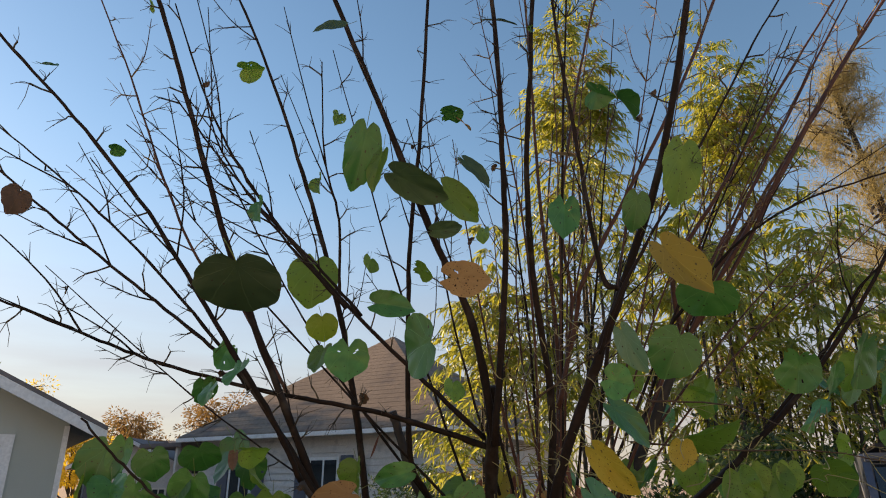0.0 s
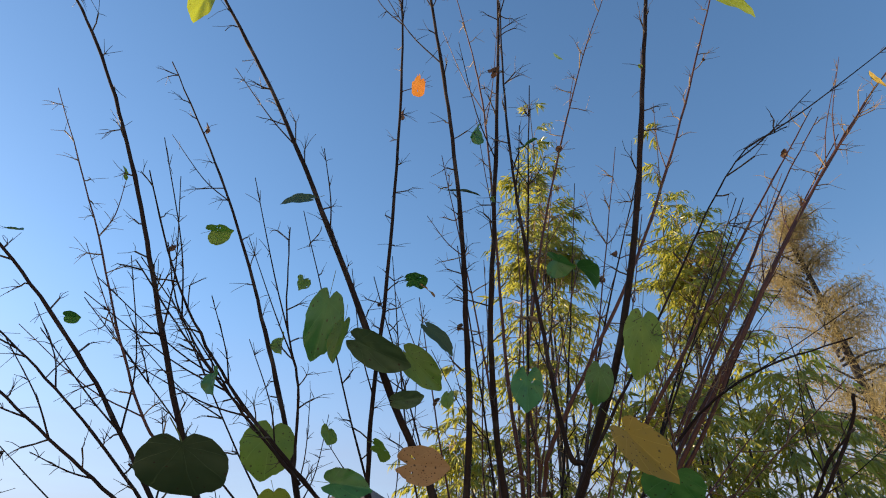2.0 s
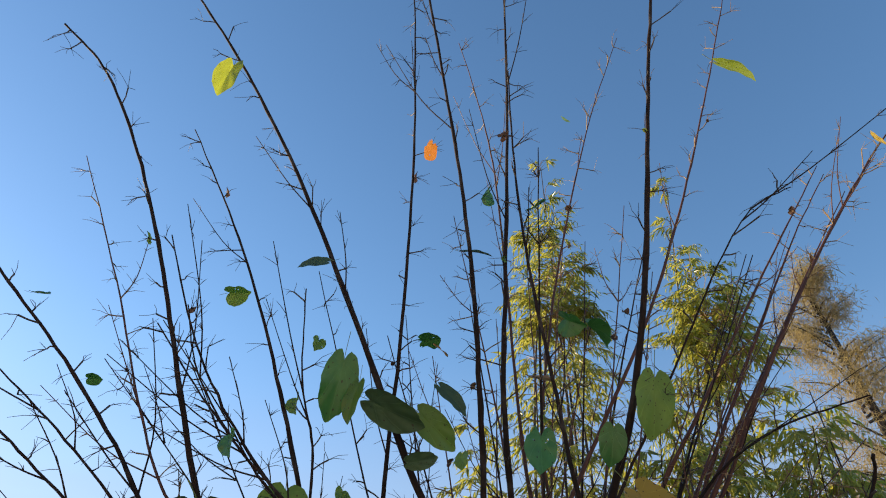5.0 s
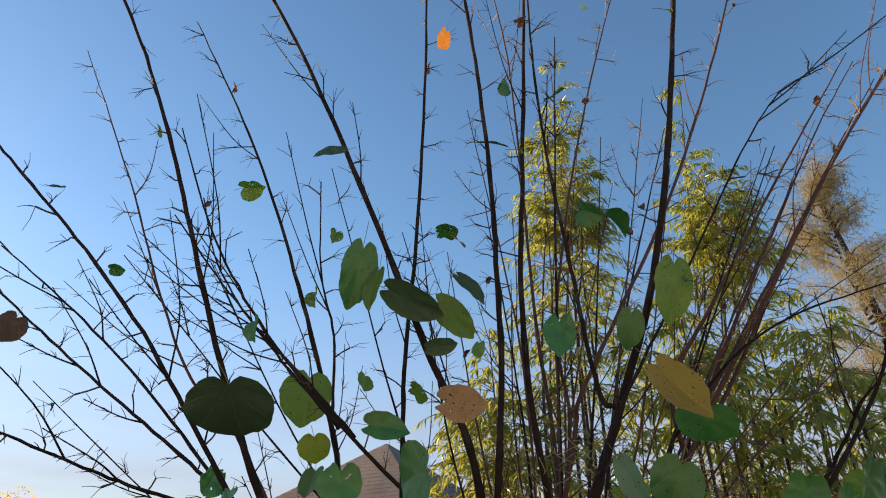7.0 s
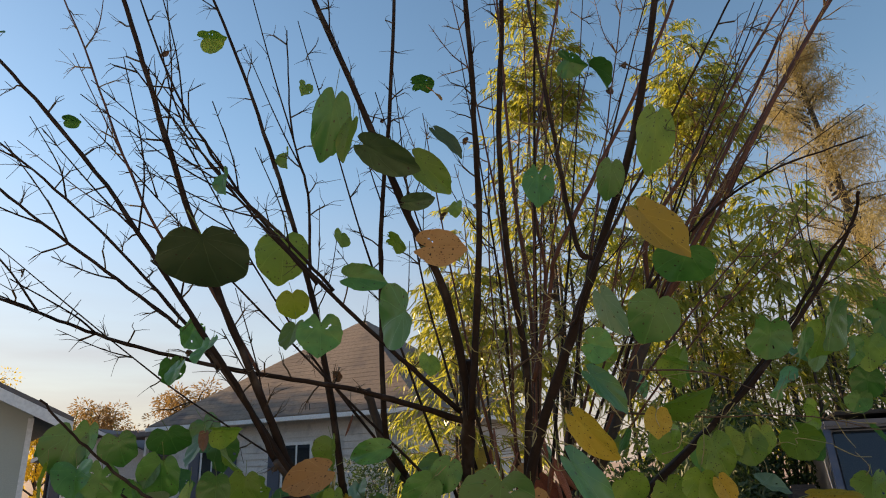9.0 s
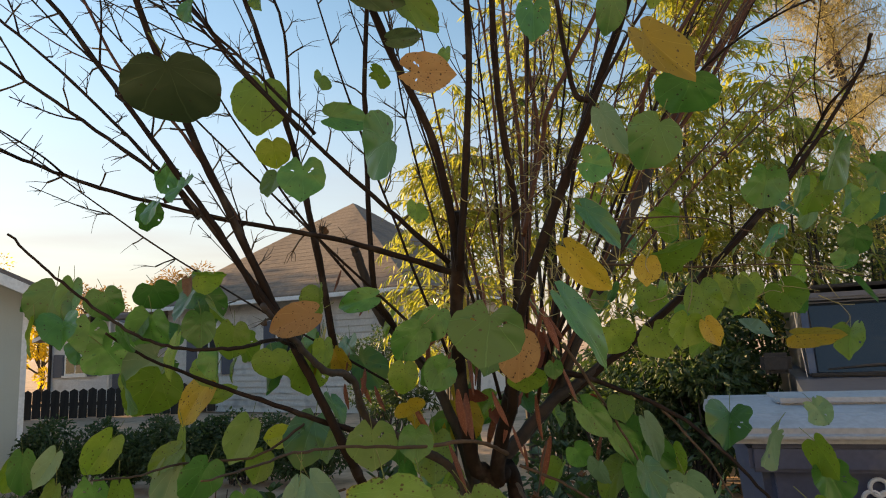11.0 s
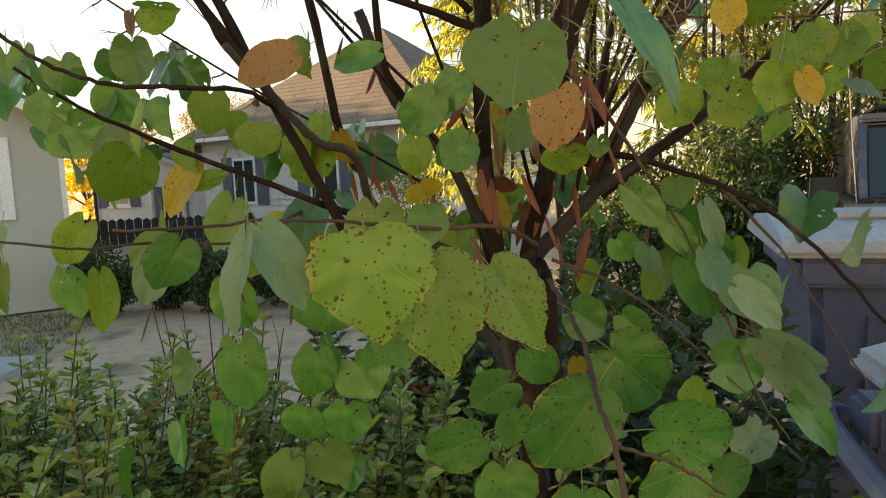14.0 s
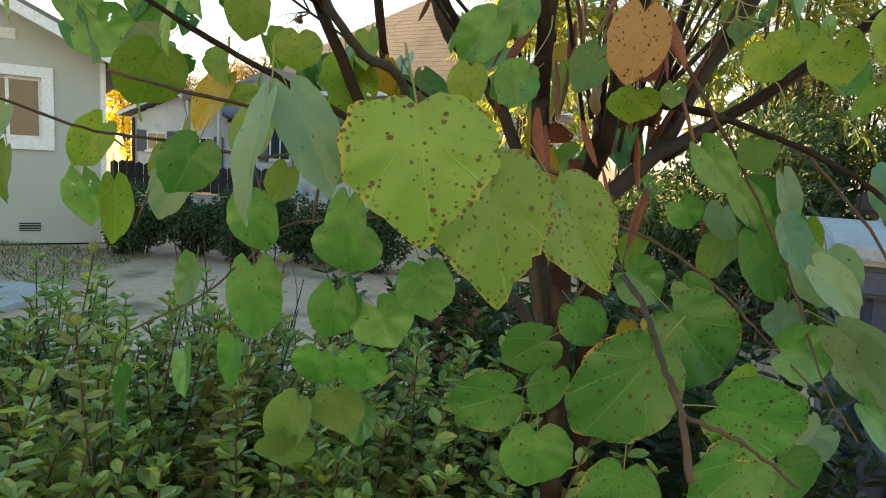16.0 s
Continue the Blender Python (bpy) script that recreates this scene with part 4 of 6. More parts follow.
def branch(name, r0, r1, spur, *points):
    """A tapering branch through a few places; radii in millimetres. spur 1: dark bare spurs, 2: pale ones."""
    line = smooth_line(np.array(points) - ROOT, 7)
    n = len(line)
    line[1:-1] += TR.normal(0, 0.0005, (n - 2, 3))
    arc = np.concatenate([[0], np.cumsum(np.linalg.norm(np.diff(line, axis=0), axis=1))])
    u = arc / arc[-1]
    rad = (r0 + (r1 - r0) * u ** 0.8) * (0.00064 if spur == 2 else 0.0008) * (1 + 0.16 * (TR.random(n) < 0.22))
    verts, faces = [], []
    tube_into(verts, faces, line, rad, 10 if r0 > 9 else 7)
    material = M_BARK_GREY if name == "limb" else M_TWIG if name == "twig" else M_BARK_RED if spur == 2 else M_BARK
    ob = part(name, (verts, faces), material, tree)
    for f in ob.data.polygons:
        f.use_smooth = True
    if spur:
        sv, sf = [], []
        s = arc[-1] * 0.22
        while s < arc[-1]:
            i = int(np.searchsorted(arc, s))
            i = min(max(i, 1), n - 2)
            t = unit(line[i + 1] - line[i - 1])
            side = unit(np.cross(t, TR.normal(0, 1, 3)))
            d = unit(side * 0.9 + t * TR.uniform(0.2, 0.8))
            ls = TR.uniform(0.006, 0.034) * (1.5 if TR.random() < 0.15 else 1)
            base = line[i]
            tip = base + d * ls
            tube_into(sv, sf, [base, base + d * ls * 0.5 + TR.normal(0, 0.001, 3), tip], (0.0013, 0.0011, 0.0013), 4)
            if TR.random() < 0.16:
                DRIED.append((tip + ROOT, d))
            for k in range(TR.integers(2, 6)):
                dd = unit(d + TR.normal(0, 0.55, 3))
                lk = TR.uniform(0.01, 0.036)
                tube_into(sv, sf, [tip, tip + dd * lk * 0.5 + TR.normal(0, 0.001, 3), tip + dd * lk + TR.normal(0, 0.002, 3) - (0, 0, 0.1 * lk)], (0.00055, 0.00045, 0.0003), 3)
            s += TR.uniform(0.026, 0.07)
        for k in range(3 if r0 > 4 else 2):
            i = int(n * TR.uniform(0.3, 0.8))
            t = unit(line[i + 1] - line[i - 1])
            d = unit(t + unit(np.cross(t, TR.normal(0, 1, 3))) * TR.uniform(0.35, 0.8))
            lk = TR.uniform(0.06, 0.2)
            tw = smooth_line([line[i], line[i] + d * lk * 0.5, line[i] + d * lk + t * lk * 0.3], 4)
            tv, tf = [], []
            tube_into(tv, tf, tw, np.linspace(0.0013, 0.0006, len(tw)), 5)
            part("side_twig", (tv, tf), material, ob)
            for q in tw[3::2]:
                for m in range(TR.integers(2, 5)):
                    dd = unit(d + TR.normal(0, 0.7, 3)) * TR.uniform(0.008, 0.028)
                    tube_into(sv, sf, [q, q + dd * 0.5, q + dd - (0, 0, 0.002)], (0.0006, 0.0005, 0.0003), 3)
        part("spur", (sv, sf), M_PETIOLE if spur == 2 else M_PETIOLE_DARK, ob, "bare spurs with thin leaf stalks")["kind"] = "stuff"


branch("trunk", 30, 11, 0, (0.170, 1.160, -0.020), (0.130, 1.123, 1.111), (0.092, 1.087, 1.271), (0.075, 1.050, 1.384), (0.070, 1.013, 1.484), (0.071, 0.977, 1.558), (0.069, 0.940, 1.635))
branch("trunk", 22, 14, 0, (0.200, 1.190, -0.020), (0.171, 1.150, 1.134), (0.130, 1.100, 1.246), (0.147, 1.050, 1.361), (0.144, 1.000, 1.384))
branch("limb", 17, 9, 0, (0.160, 1.180, 0.750), (0.113, 1.192, 1.162), (0.055, 1.183, 1.361), (-0.001, 1.175, 1.452), (-0.049, 1.167, 1.508), (-0.081, 1.158, 1.600), (-0.089, 1.150, 1.623))
branch("limb", 15, 4, 0, (0.160, 1.170, 0.700), (0.090, 1.123, 1.194), (-0.006, 1.066, 1.306), (-0.066, 1.009, 1.355), (-0.078, 0.951, 1.412), (-0.110, 0.894, 1.428), (-0.132, 0.837, 1.461), (-0.161, 0.780, 1.504))
branch("limb", 14, 9, 0, (0.163, 1.180, 1.275), (0.242, 1.160, 1.358), (0.276, 1.140, 1.444), (0.330, 1.120, 1.554), (0.415, 1.100, 1.732))
branch("limb", 12, 8, 0, (0.134, 1.150, 1.246), (0.215, 1.137, 1.339), (0.288, 1.125, 1.391), (0.371, 1.113, 1.450), (0.472, 1.100, 1.535))
branch("limb", 20, 9, 0, (0.170, 1.200, 0.850), (0.101, 1.300, 1.091), (0.025, 1.350, 1.132))
branch("stem", 8, 2, 1, (-0.066, 0.950, 1.272), (-0.089, 0.911, 1.333), (-0.142, 0.872, 1.457), (-0.199, 0.833, 1.591), (-0.271, 0.794, 1.767), (-0.333, 0.756, 1.951), (-0.387, 0.717, 2.117), (-0.456, 0.678, 2.288), (-0.530, 0.639, 2.419), (-0.596, 0.600, 2.479))
branch("stem", 5, 1.2, 1, (0.058, 0.950, 1.565), (-0.058, 0.910, 1.668), (-0.158, 0.870, 1.763), (-0.252, 0.830, 1.872), (-0.323, 0.790, 1.989), (-0.386, 0.750, 2.155))
branch("stem", 9, 1.2, 1, (-0.076, 1.180, 1.388), (-0.116, 1.140, 1.432), (-0.147, 1.100, 1.625), (-0.178, 1.060, 1.786), (-0.227, 1.020, 1.958), (-0.294, 0.980, 2.152), (-0.369, 0.940, 2.331), (-0.484, 0.900, 2.555))
branch("stem", 8, 2, 1, (0.074, 0.950, 1.554), (0.042, 0.900, 1.717), (-0.015, 0.850, 1.834), (-0.102, 0.800, 2.044), (-0.212, 0.750, 2.290), (-0.320, 0.700, 2.488), (-0.410, 0.650, 2.619), (-0.487, 0.600, 2.714))
branch("stem", 6, 1.5, 1, (-0.023, 1.100, 1.484), (-0.052, 1.050, 1.549), (-0.056, 1.000, 1.771), (-0.051, 0.950, 1.880), (-0.034, 0.900, 2.078), (-0.021, 0.850, 2.436), (-0.027, 0.800, 2.806), (-0.042, 0.750, 3.060))
branch("stem", 7, 2, 1, (0.072, 0.930, 1.559), (0.090, 0.883, 1.797), (0.087, 0.836, 1.913), (0.079, 0.789, 2.104), (0.060, 0.741, 2.287), (0.033, 0.694, 2.476), (0.006, 0.647, 2.651), (-0.016, 0.600, 2.770))
branch("stem", 8, 1.5, 2, (0.178, 1.150, 1.377), (0.201, 1.125, 1.714), (0.181, 1.100, 1.994), (0.172, 1.075, 2.355), (0.158, 1.050, 2.619), (0.126, 1.025, 2.819), (0.083, 1.000, 3.015))
branch("stem", 8, 2, 1, (0.144, 1.000, 1.384), (0.157, 0.957, 1.599), (0.135, 0.914, 1.779), (0.126, 0.871, 1.935), (0.138, 0.829, 2.161), (0.156, 0.786, 2.470), (0.164, 0.743, 2.739), (0.161, 0.700, 2.896))
branch("stem", 10, 2.5, 1, (0.142, 1.000, 1.353), (0.152, 0.944, 1.487), (0.201, 0.887, 1.637), (0.248, 0.831, 1.768), (0.293, 0.775, 1.907), (0.332, 0.719, 2.105), (0.365, 0.663, 2.340), (0.395, 0.606, 2.550), (0.416, 0.550, 2.706))
branch("stem", 3.2, 1.0, 1, (0.200, 0.820, 1.659), (0.229, 0.786, 1.738), (0.339, 0.752, 1.921), (0.433, 0.718, 2.084), (0.492, 0.684, 2.164), (0.541, 0.650, 2.178))
branch("stem", 7, 1.5, 2, (0.188, 1.080, 1.619), (0.225, 1.058, 1.772), (0.235, 1.035, 1.824), (0.309, 1.012, 1.958), (0.418, 0.990, 2.155), (0.528, 0.968, 2.401), (0.651, 0.945, 2.721), (0.764, 0.922, 3.038), (0.833, 0.900, 3.254))
branch("stem", 6, 1.3, 2, (0.195, 1.100, 1.613), (0.223, 1.083, 1.800), (0.211, 1.067, 1.945), (0.252, 1.050, 2.196), (0.328, 1.033, 2.500), (0.415, 1.017, 2.785), (0.513, 1.000, 3.049))
branch("stem", 4.5, 1.5, 1, (0.231, 0.820, 1.746), (0.208, 0.806, 1.766), (0.187, 0.792, 1.940), (0.167, 0.778, 2.128), (0.157, 0.764, 2.334), (0.160, 0.750, 2.568))
branch("stem", 8, 1.5, 2, (0.423, 1.120, 1.737), (0.414, 1.096, 1.863), (0.500, 1.072, 1.997), (0.618, 1.048, 2.176), (0.760, 1.024, 2.383), (0.892, 1.000, 2.572))
branch("stem", 7, 1.5, 2, (0.441, 1.120, 1.767), (0.530, 1.090, 1.945), (0.647, 1.060, 2.147), (0.792, 1.030, 2.389), (0.898, 1.000, 2.546))
branch("stem", 8, 2, 2, (0.388, 1.120, 1.678), (0.467, 1.076, 1.817), (0.573, 1.032, 1.983), (0.722, 0.988, 2.210), (0.928, 0.944, 2.489), (1.166, 0.900, 2.763))
branch("stem", 7, 2, 2, (0.423, 1.120, 1.737), (0.503, 1.078, 1.847), (0.639, 1.035, 2.073), (0.812, 0.992, 2.333), (0.975, 0.950, 2.541))
branch("stem", 7, 1.5, 2, (0.442, 1.140, 1.752), (0.440, 1.112, 1.787), (0.549, 1.084, 1.944), (0.670, 1.056, 2.121), (0.803, 1.028, 2.317), (0.927, 1.000, 2.495))
branch("stem", 9, 3, 0, (0.244, 1.140, 1.351), (0.366, 1.100, 1.450), (0.458, 1.060, 1.535), (0.549, 1.020, 1.630), (0.634, 0.980, 1.742), (0.688, 0.940, 1.840), (0.677, 0.900, 1.870))
branch("stem", 6, 2, 1, (0.531, 1.100, 1.587), (0.599, 1.050, 1.680), (0.634, 1.000, 1.747), (0.639, 0.950, 1.786), (0.659, 0.900, 1.817))
branch("stem", 4, 1.5, 1, (0.397, 1.100, 1.766), (0.494, 1.033, 1.882), (0.583, 0.967, 1.936), (0.710, 0.900, 1.965))
branch("stem", 6, 2, 0, (0.154, 1.050, 1.411), (0.230, 1.000, 1.404), (0.294, 0.950, 1.378), (0.345, 0.900, 1.348), (0.384, 0.850, 1.301), (0.423, 0.800, 1.234))
branch("stem", 6, 1.5, 1, (0.063, 0.980, 1.555), (-0.078, 0.920, 1.594), (-0.197, 0.860, 1.611), (-0.296, 0.800, 1.629), (-0.356, 0.740, 1.644), (-0.400, 0.680, 1.660), (-0.463, 0.620, 1.684))
branch("stem", 4.5, 2, 1, (-0.166, 0.800, 1.506), (-0.197, 0.767, 1.572), (-0.266, 0.733, 1.681), (-0.349, 0.700, 1.805), (-0.440, 0.667, 1.915), (-0.520, 0.633, 1.998), (-0.559, 0.600, 2.043))
branch("stem", 4.5, 1.2, 2, (-0.225, 0.950, 1.626), (-0.314, 0.936, 1.769), (-0.372, 0.922, 1.824), (-0.436, 0.908, 1.951), (-0.528, 0.894, 2.166), (-0.668, 0.880, 2.454))
branch("stem", 4.5, 1.5, 1, (-0.129, 0.850, 1.452), (-0.247, 0.825, 1.623), (-0.292, 0.800, 1.666), (-0.373, 0.775, 1.728), (-0.473, 0.750, 1.805), (-0.547, 0.725, 1.866), (-0.589, 0.700, 1.901))
branch("stem", 3.5, 1.2, 1, (-0.262, 0.880, 1.623), (-0.298, 0.855, 1.676), (-0.400, 0.830, 1.787), (-0.501, 0.805, 1.879), (-0.615, 0.780, 1.969))
branch("stem", 3, 1, 1, (-0.104, 0.800, 1.704), (-0.161, 0.775, 1.764), (-0.216, 0.750, 1.816), (-0.274, 0.725, 1.880), (-0.343, 0.700, 1.969))
branch("stem", 3, 1, 1, (-0.132, 0.850, 1.727), (-0.212, 0.825, 1.813), (-0.261, 0.800, 1.869), (-0.305, 0.775, 1.937), (-0.332, 0.750, 2.029))
branch("stem", 3, 1, 1, (-0.151, 0.900, 1.755), (-0.152, 0.867, 1.865), (-0.172, 0.833, 1.949), (-0.179, 0.800, 2.091))
branch("stem", 3.2, 1.3, 0, (-0.142, 0.872, 1.457), (-0.148, 0.790, 1.466), (-0.169, 0.701, 1.458), (-0.210, 0.685, 1.459), (-0.243, 0.669, 1.470), (-0.275, 0.652, 1.494), (-0.312, 0.636, 1.530), (-0.339, 0.620, 1.561))
branch("stem", 5.5, 1.5, 0, (-0.076, 0.950, 1.345), (-0.116, 0.900, 1.365), (-0.170, 0.850, 1.394), (-0.222, 0.800, 1.422), (-0.265, 0.750, 1.449), (-0.291, 0.700, 1.477))
branch("twig", 3.6, 1, 0, (0.129, 0.980, 1.300), (0.079, 0.908, 1.329), (0.003, 0.837, 1.337), (-0.071, 0.765, 1.351), (-0.113, 0.693, 1.358), (-0.135, 0.622, 1.360), (-0.153, 0.550, 1.364))
branch("twig", 3.4, 2.4, 0, (0.144, 1.000, 1.255), (0.143, 0.880, 1.244), (0.131, 0.740, 1.239), (0.119, 0.645, 1.226), (0.122, 0.615, 1.209), (0.122, 0.590, 1.183))
branch("twig", 2, 1, 0, (0.122, 0.615, 1.209), (0.166, 0.630, 1.187), (0.203, 0.640, 1.160))
branch("twig", 2.5, 1, 0, (0.135, 1.000, 1.204), (0.087, 0.910, 1.161), (0.050, 0.820, 1.117))
branch("twig", 3, 1, 0, (0.222, 1.000, 1.447), (0.272, 0.964, 1.354), (0.298, 0.928, 1.286), (0.315, 0.892, 1.224), (0.330, 0.856, 1.156), (0.346, 0.820, 1.117))
branch("twig", 3, 1, 0, (0.149, 1.000, 1.280), (0.208, 0.963, 1.257), (0.261, 0.925, 1.218), (0.297, 0.887, 1.177), (0.327, 0.850, 1.146))
branch("twig", 2.5, 1, 0, (0.337, 0.950, 1.359), (0.376, 0.900, 1.294), (0.397, 0.850, 1.226), (0.406, 0.800, 1.179))
branch("twig", 2.5, 1, 0, (-0.135, 1.000, 1.364), (-0.190, 0.905, 1.328), (-0.254, 0.810, 1.336), (-0.266, 0.715, 1.341), (-0.263, 0.620, 1.356))
branch("twig", 2.2, 1, 0, (-0.091, 0.950, 1.271), (-0.174, 0.900, 1.262), (-0.201, 0.850, 1.231), (-0.222, 0.800, 1.207), (-0.256, 0.750, 1.188))
branch("twig", 2, 0.8, 0, (0.279, 0.900, 1.610), (0.353, 0.825, 1.596), (0.381, 0.750, 1.564))
branch("twig", 2.2, 0.8, 0, (0.278, 1.000, 1.562), (0.418, 0.967, 1.549), (0.534, 0.933, 1.545), (0.623, 0.900, 1.521))
branch("twig", 2.2, 0.8, 0, (0.128, 0.950, 1.615), (0.176, 0.900, 1.647), (0.204, 0.850, 1.668), (0.235, 0.800, 1.688))
branch("twig", 2, 0.8, 0, (0.179, 0.950, 1.318), (0.161, 0.925, 1.270), (0.150, 0.900, 1.225))



def blade_mesh(kind, variant):
    """A heart-shaped blade about one unit across, tip towards +y, puckered between its veins, with its stalk. Variants from 5 on lie flatter; 9 is broad-shouldered with a long tip and a toothed margin."""
    g = np.random.default_rng(100 + variant)
    seg, rings = 48, 7
    th = np.linspace(0, 2 * math.pi, seg, endpoint=False)
    near0 = np.minimum(th, 2 * math.pi - th)
    r = 0.5 + 0.015 * np.cos(2 * th) + 0.09 * np.exp(-(near0 / 0.2) ** 2) - 0.17 * np.exp(-((th - math.pi) / 0.16) ** 2) + 0.03 * np.exp(-((near0 - 2.5) / 0.3) ** 2)
    r *= 1 + 0.018 * np.sin(5 * th + variant) + 0.012 * np.sin(11 * th + 2 * variant) + g.normal(0, 0.011, seg)
    if variant == 9:
        r += 0.05 * np.exp(-((near0 - 2.15) / 0.35) ** 2) - 0.055 * np.exp(-((near0 - 0.8) / 0.4) ** 2) + 0.07 * np.exp(-(near0 / 0.16) ** 2) + 0.07 * np.exp(-((th - math.pi) / 0.2) ** 2)
        r += g.normal(0, 0.014, seg)
    bites = (0, 1, 3, 0, 2, 0, 1, 2, 0, 0)[variant]
    for k in range(bites):
        c = g.uniform(0, 6.28)
        dist = np.abs((th - c + math.pi) % (2 * math.pi) - math.pi)
        r -= 0.11 * g.uniform(0.5, 1.3) * np.exp(-(dist / g.uniform(0.12, 0.3)) ** 4)
    fold = (0.12, 0.45, 0.3, 0.2, 0.6, 0.1, 0.22, 0.14, 0.3, 0.2)[variant]
    curl = g.uniform(-0.2, 0.55) if variant < 5 else g.uniform(-0.1, 0.3)
    wave = g.uniform(0.02, 0.05) if variant < 5 else g.uniform(0.012, 0.03)
    verts, faces = [(0, -0.05, 0)], []
    for k in range(1, rings + 1):
        u = k / rings
        for j in range(seg):
            x, y = math.sin(th[j]) * r[j] * u, math.cos(th[j]) * r[j] * u - 0.05 * (1 - u)
            ray = math.atan2(x, y + 0.3)
            z = fold * abs(x) - curl * (y + 0.2) * abs(y + 0.2) + wave * (math.sin(2 * th[j] + variant) + 0.7 * math.sin(3 * th[j] + 2.2 * variant) + 0.4 * math.sin(7 * th[j] + variant)) * u * u
            z -= 0.006 * math.cos(2 * math.pi * ray / 0.6) * min(1, 1.6 * u) + 0.012 * noise.noise(Vector((x * 7, y * 7, variant)))
            verts.append((x, y, z))
    for j in range(seg):
        faces.append((0, 1 + (j + 1) % seg, 1 + j))
        for k in range(rings - 1):
            a, b = 1 + k * seg + j, 1 + k * seg + (j + 1) % seg
            faces.append((a, b, b + seg, a + seg))
    if variant in (1, 2, 4, 7):
        for k in range(3):
            del faces[int(g.integers(len(faces) // 3, len(faces)))]
    notch = 1 + (rings - 1) * seg + seg // 2
    y0 = verts[notch][1]
    blades_end = len(faces)
    stalk = [(0, y0 + 0.03, verts[notch][2] - 0.012), (0.02, y0 - 0.14, 0.02), (0.06, y0 - 0.42, 0.1)]
    tube_into(verts, faces, smooth_line(stalk, 3), np.full(7, 0.008), 5)
    me = bpy.data.meshes.new("leaf_" + kind)
    me.from_pydata([tuple(map(float, v)) for v in verts], [], faces)
    me.materials.append(LEAF_MATS[kind])
    me.materials.append(M_LEAF_STALK)
    rim = me.attributes.new("rim", "FLOAT", "POINT")
    rim.data.foreach_set("value", [0.0] + [((i // seg) + 1) / rings if i < seg * rings else 0.0 for i in range(len(verts) - 1)])
    for f in me.polygons:
        f.use_smooth = True
        f.material_index = 1 if f.index >= blades_end else 0
    return me


BLADES = {(k, v): blade_mesh(k, v) for k in LEAF_MATS for v in range(10)}
LEAF_LABELS = {"yellow": "yellow spotted leaf", "tan": "tan withered leaf", "red": "dry red leaf", "orange": "orange leaf", "dead": "dark dead leaf", "lime": "yellow-green spotted leaf", "spotted": "large green leaf with rusty spots", "ripe": "large yellowing leaf with rusty spots", "pale": "pale green leaf underside", "light": "light green leaf", "bright": "bright yellow-green leaf", "shaded": "green leaf with its backlit shade put into a darker colour"}


def leaf(kind, x, y, z, size, tip, face, short=1.0):
    """One leaf of the tree. tip: the way its point hangs, in degrees (0 along +x, 90 down); face: 1 broadside to the yard, towards 0 edge-on; short: its length against its breadth."""
    a = radians(tip)
    d = Vector((math.cos(a), TR.uniform(-0.75, 0.6) if short == 1 else 0.0, -math.sin(a))).normalized()
    nrm = Vector((0, -1, 0))
    side = d.cross(nrm).normalized()
    nrm = side.cross(d)
    turn = math.acos(max(0.05, min(1, face))) * (1 if TR.random() < 0.65 else -1) + TR.normal(0, 0.06)
    m = Matrix((side, d, nrm)).transposed().to_4x4()
    m = Matrix.Translation((x - ROOT[0], y - ROOT[1], z)) @ Matrix.Rotation(turn, 4, d) @ m @ Matrix.Diagonal((size, size * short, size, 1))
    variant = int(TR.integers(0, 5))
    if kind == "spotted":
        variant = 3 * int(TR.integers(0, 2))
    ob = new("leaf", BLADES[kind, variant])
    ob.parent = tree
    ob.matrix_basis = m
    if kind in LEAF_LABELS:
        ob["label"] = LEAF_LABELS[kind]


leaf("tan", 0.187, 0.900, 1.989, 0.046, 10, 0.50)
leaf("green", 0.262, 0.800, 2.017, 0.048, 40, 0.40)
leaf("green", 0.227, 0.800, 2.036, 0.043, 40, 0.40)
leaf("lime", -0.302, 0.850, 2.115, 0.038, 0, 0.40)
leaf("lime", -0.150, 0.800, 1.996, 0.023, 90, 0.80)
leaf("lime", -0.212, 1.000, 1.989, 0.036, 90, 0.70)
leaf("green", -0.216, 0.700, 1.809, 0.031, 90, 0.60)
leaf("dead", -0.364, 0.500, 1.731, 0.026, 90, 0.50)
leaf("green", -0.274, 0.800, 1.654, 0.039, 100, 0.60)
leaf("green", -0.294, 0.800, 1.612, 0.034, 90, 0.80)
leaf("yellow", 0.347, 1.100, 1.879, 0.045, 30, 0.50)
leaf("green", -0.511, 0.700, 2.013, 0.025, 0, 0.50)
leaf("green", -0.400, 0.700, 1.889, 0.019, 0, 0.50)
leaf("green", 0.013, 0.800, 2.003, 0.033, 0, 0.30)
leaf("tan", 0.029, 0.800, 1.987, 0.026, 20, 0.50)
leaf("lime", -0.102, 0.850, 1.791, 0.029, 90, 0.70)
leaf("lime", -0.022, 0.700, 1.732, 0.027, 40, 0.50)
leaf("lime", 0.067, 1.000, 1.895, 0.028, 100, 0.70)
leaf("orange", 0.009, 0.800, 2.399, 0.038, 110, 0.60)
leaf("yellow", 0.867, 0.800, 2.442, 0.045, 90, 0.80)
leaf("green", 0.195, 0.800, 2.265, 0.040, 330, 0.50)
leaf("green", 0.108, 0.800, 2.288, 0.034, 300, 0.40)
leaf("lime", 0.332, 1.000, 2.715, 0.028, 80, 0.70)
leaf("lime", -0.162, 0.850, 1.661, 0.042, 100, 0.80)
leaf("lime", 0.013, 0.850, 1.618, 0.032, 90, 0.90)
leaf("green", -0.223, 0.700, 1.616, 0.035, 110, 0.70)
leaf("green", -0.252, 0.700, 1.596, 0.027, 110, 0.80)
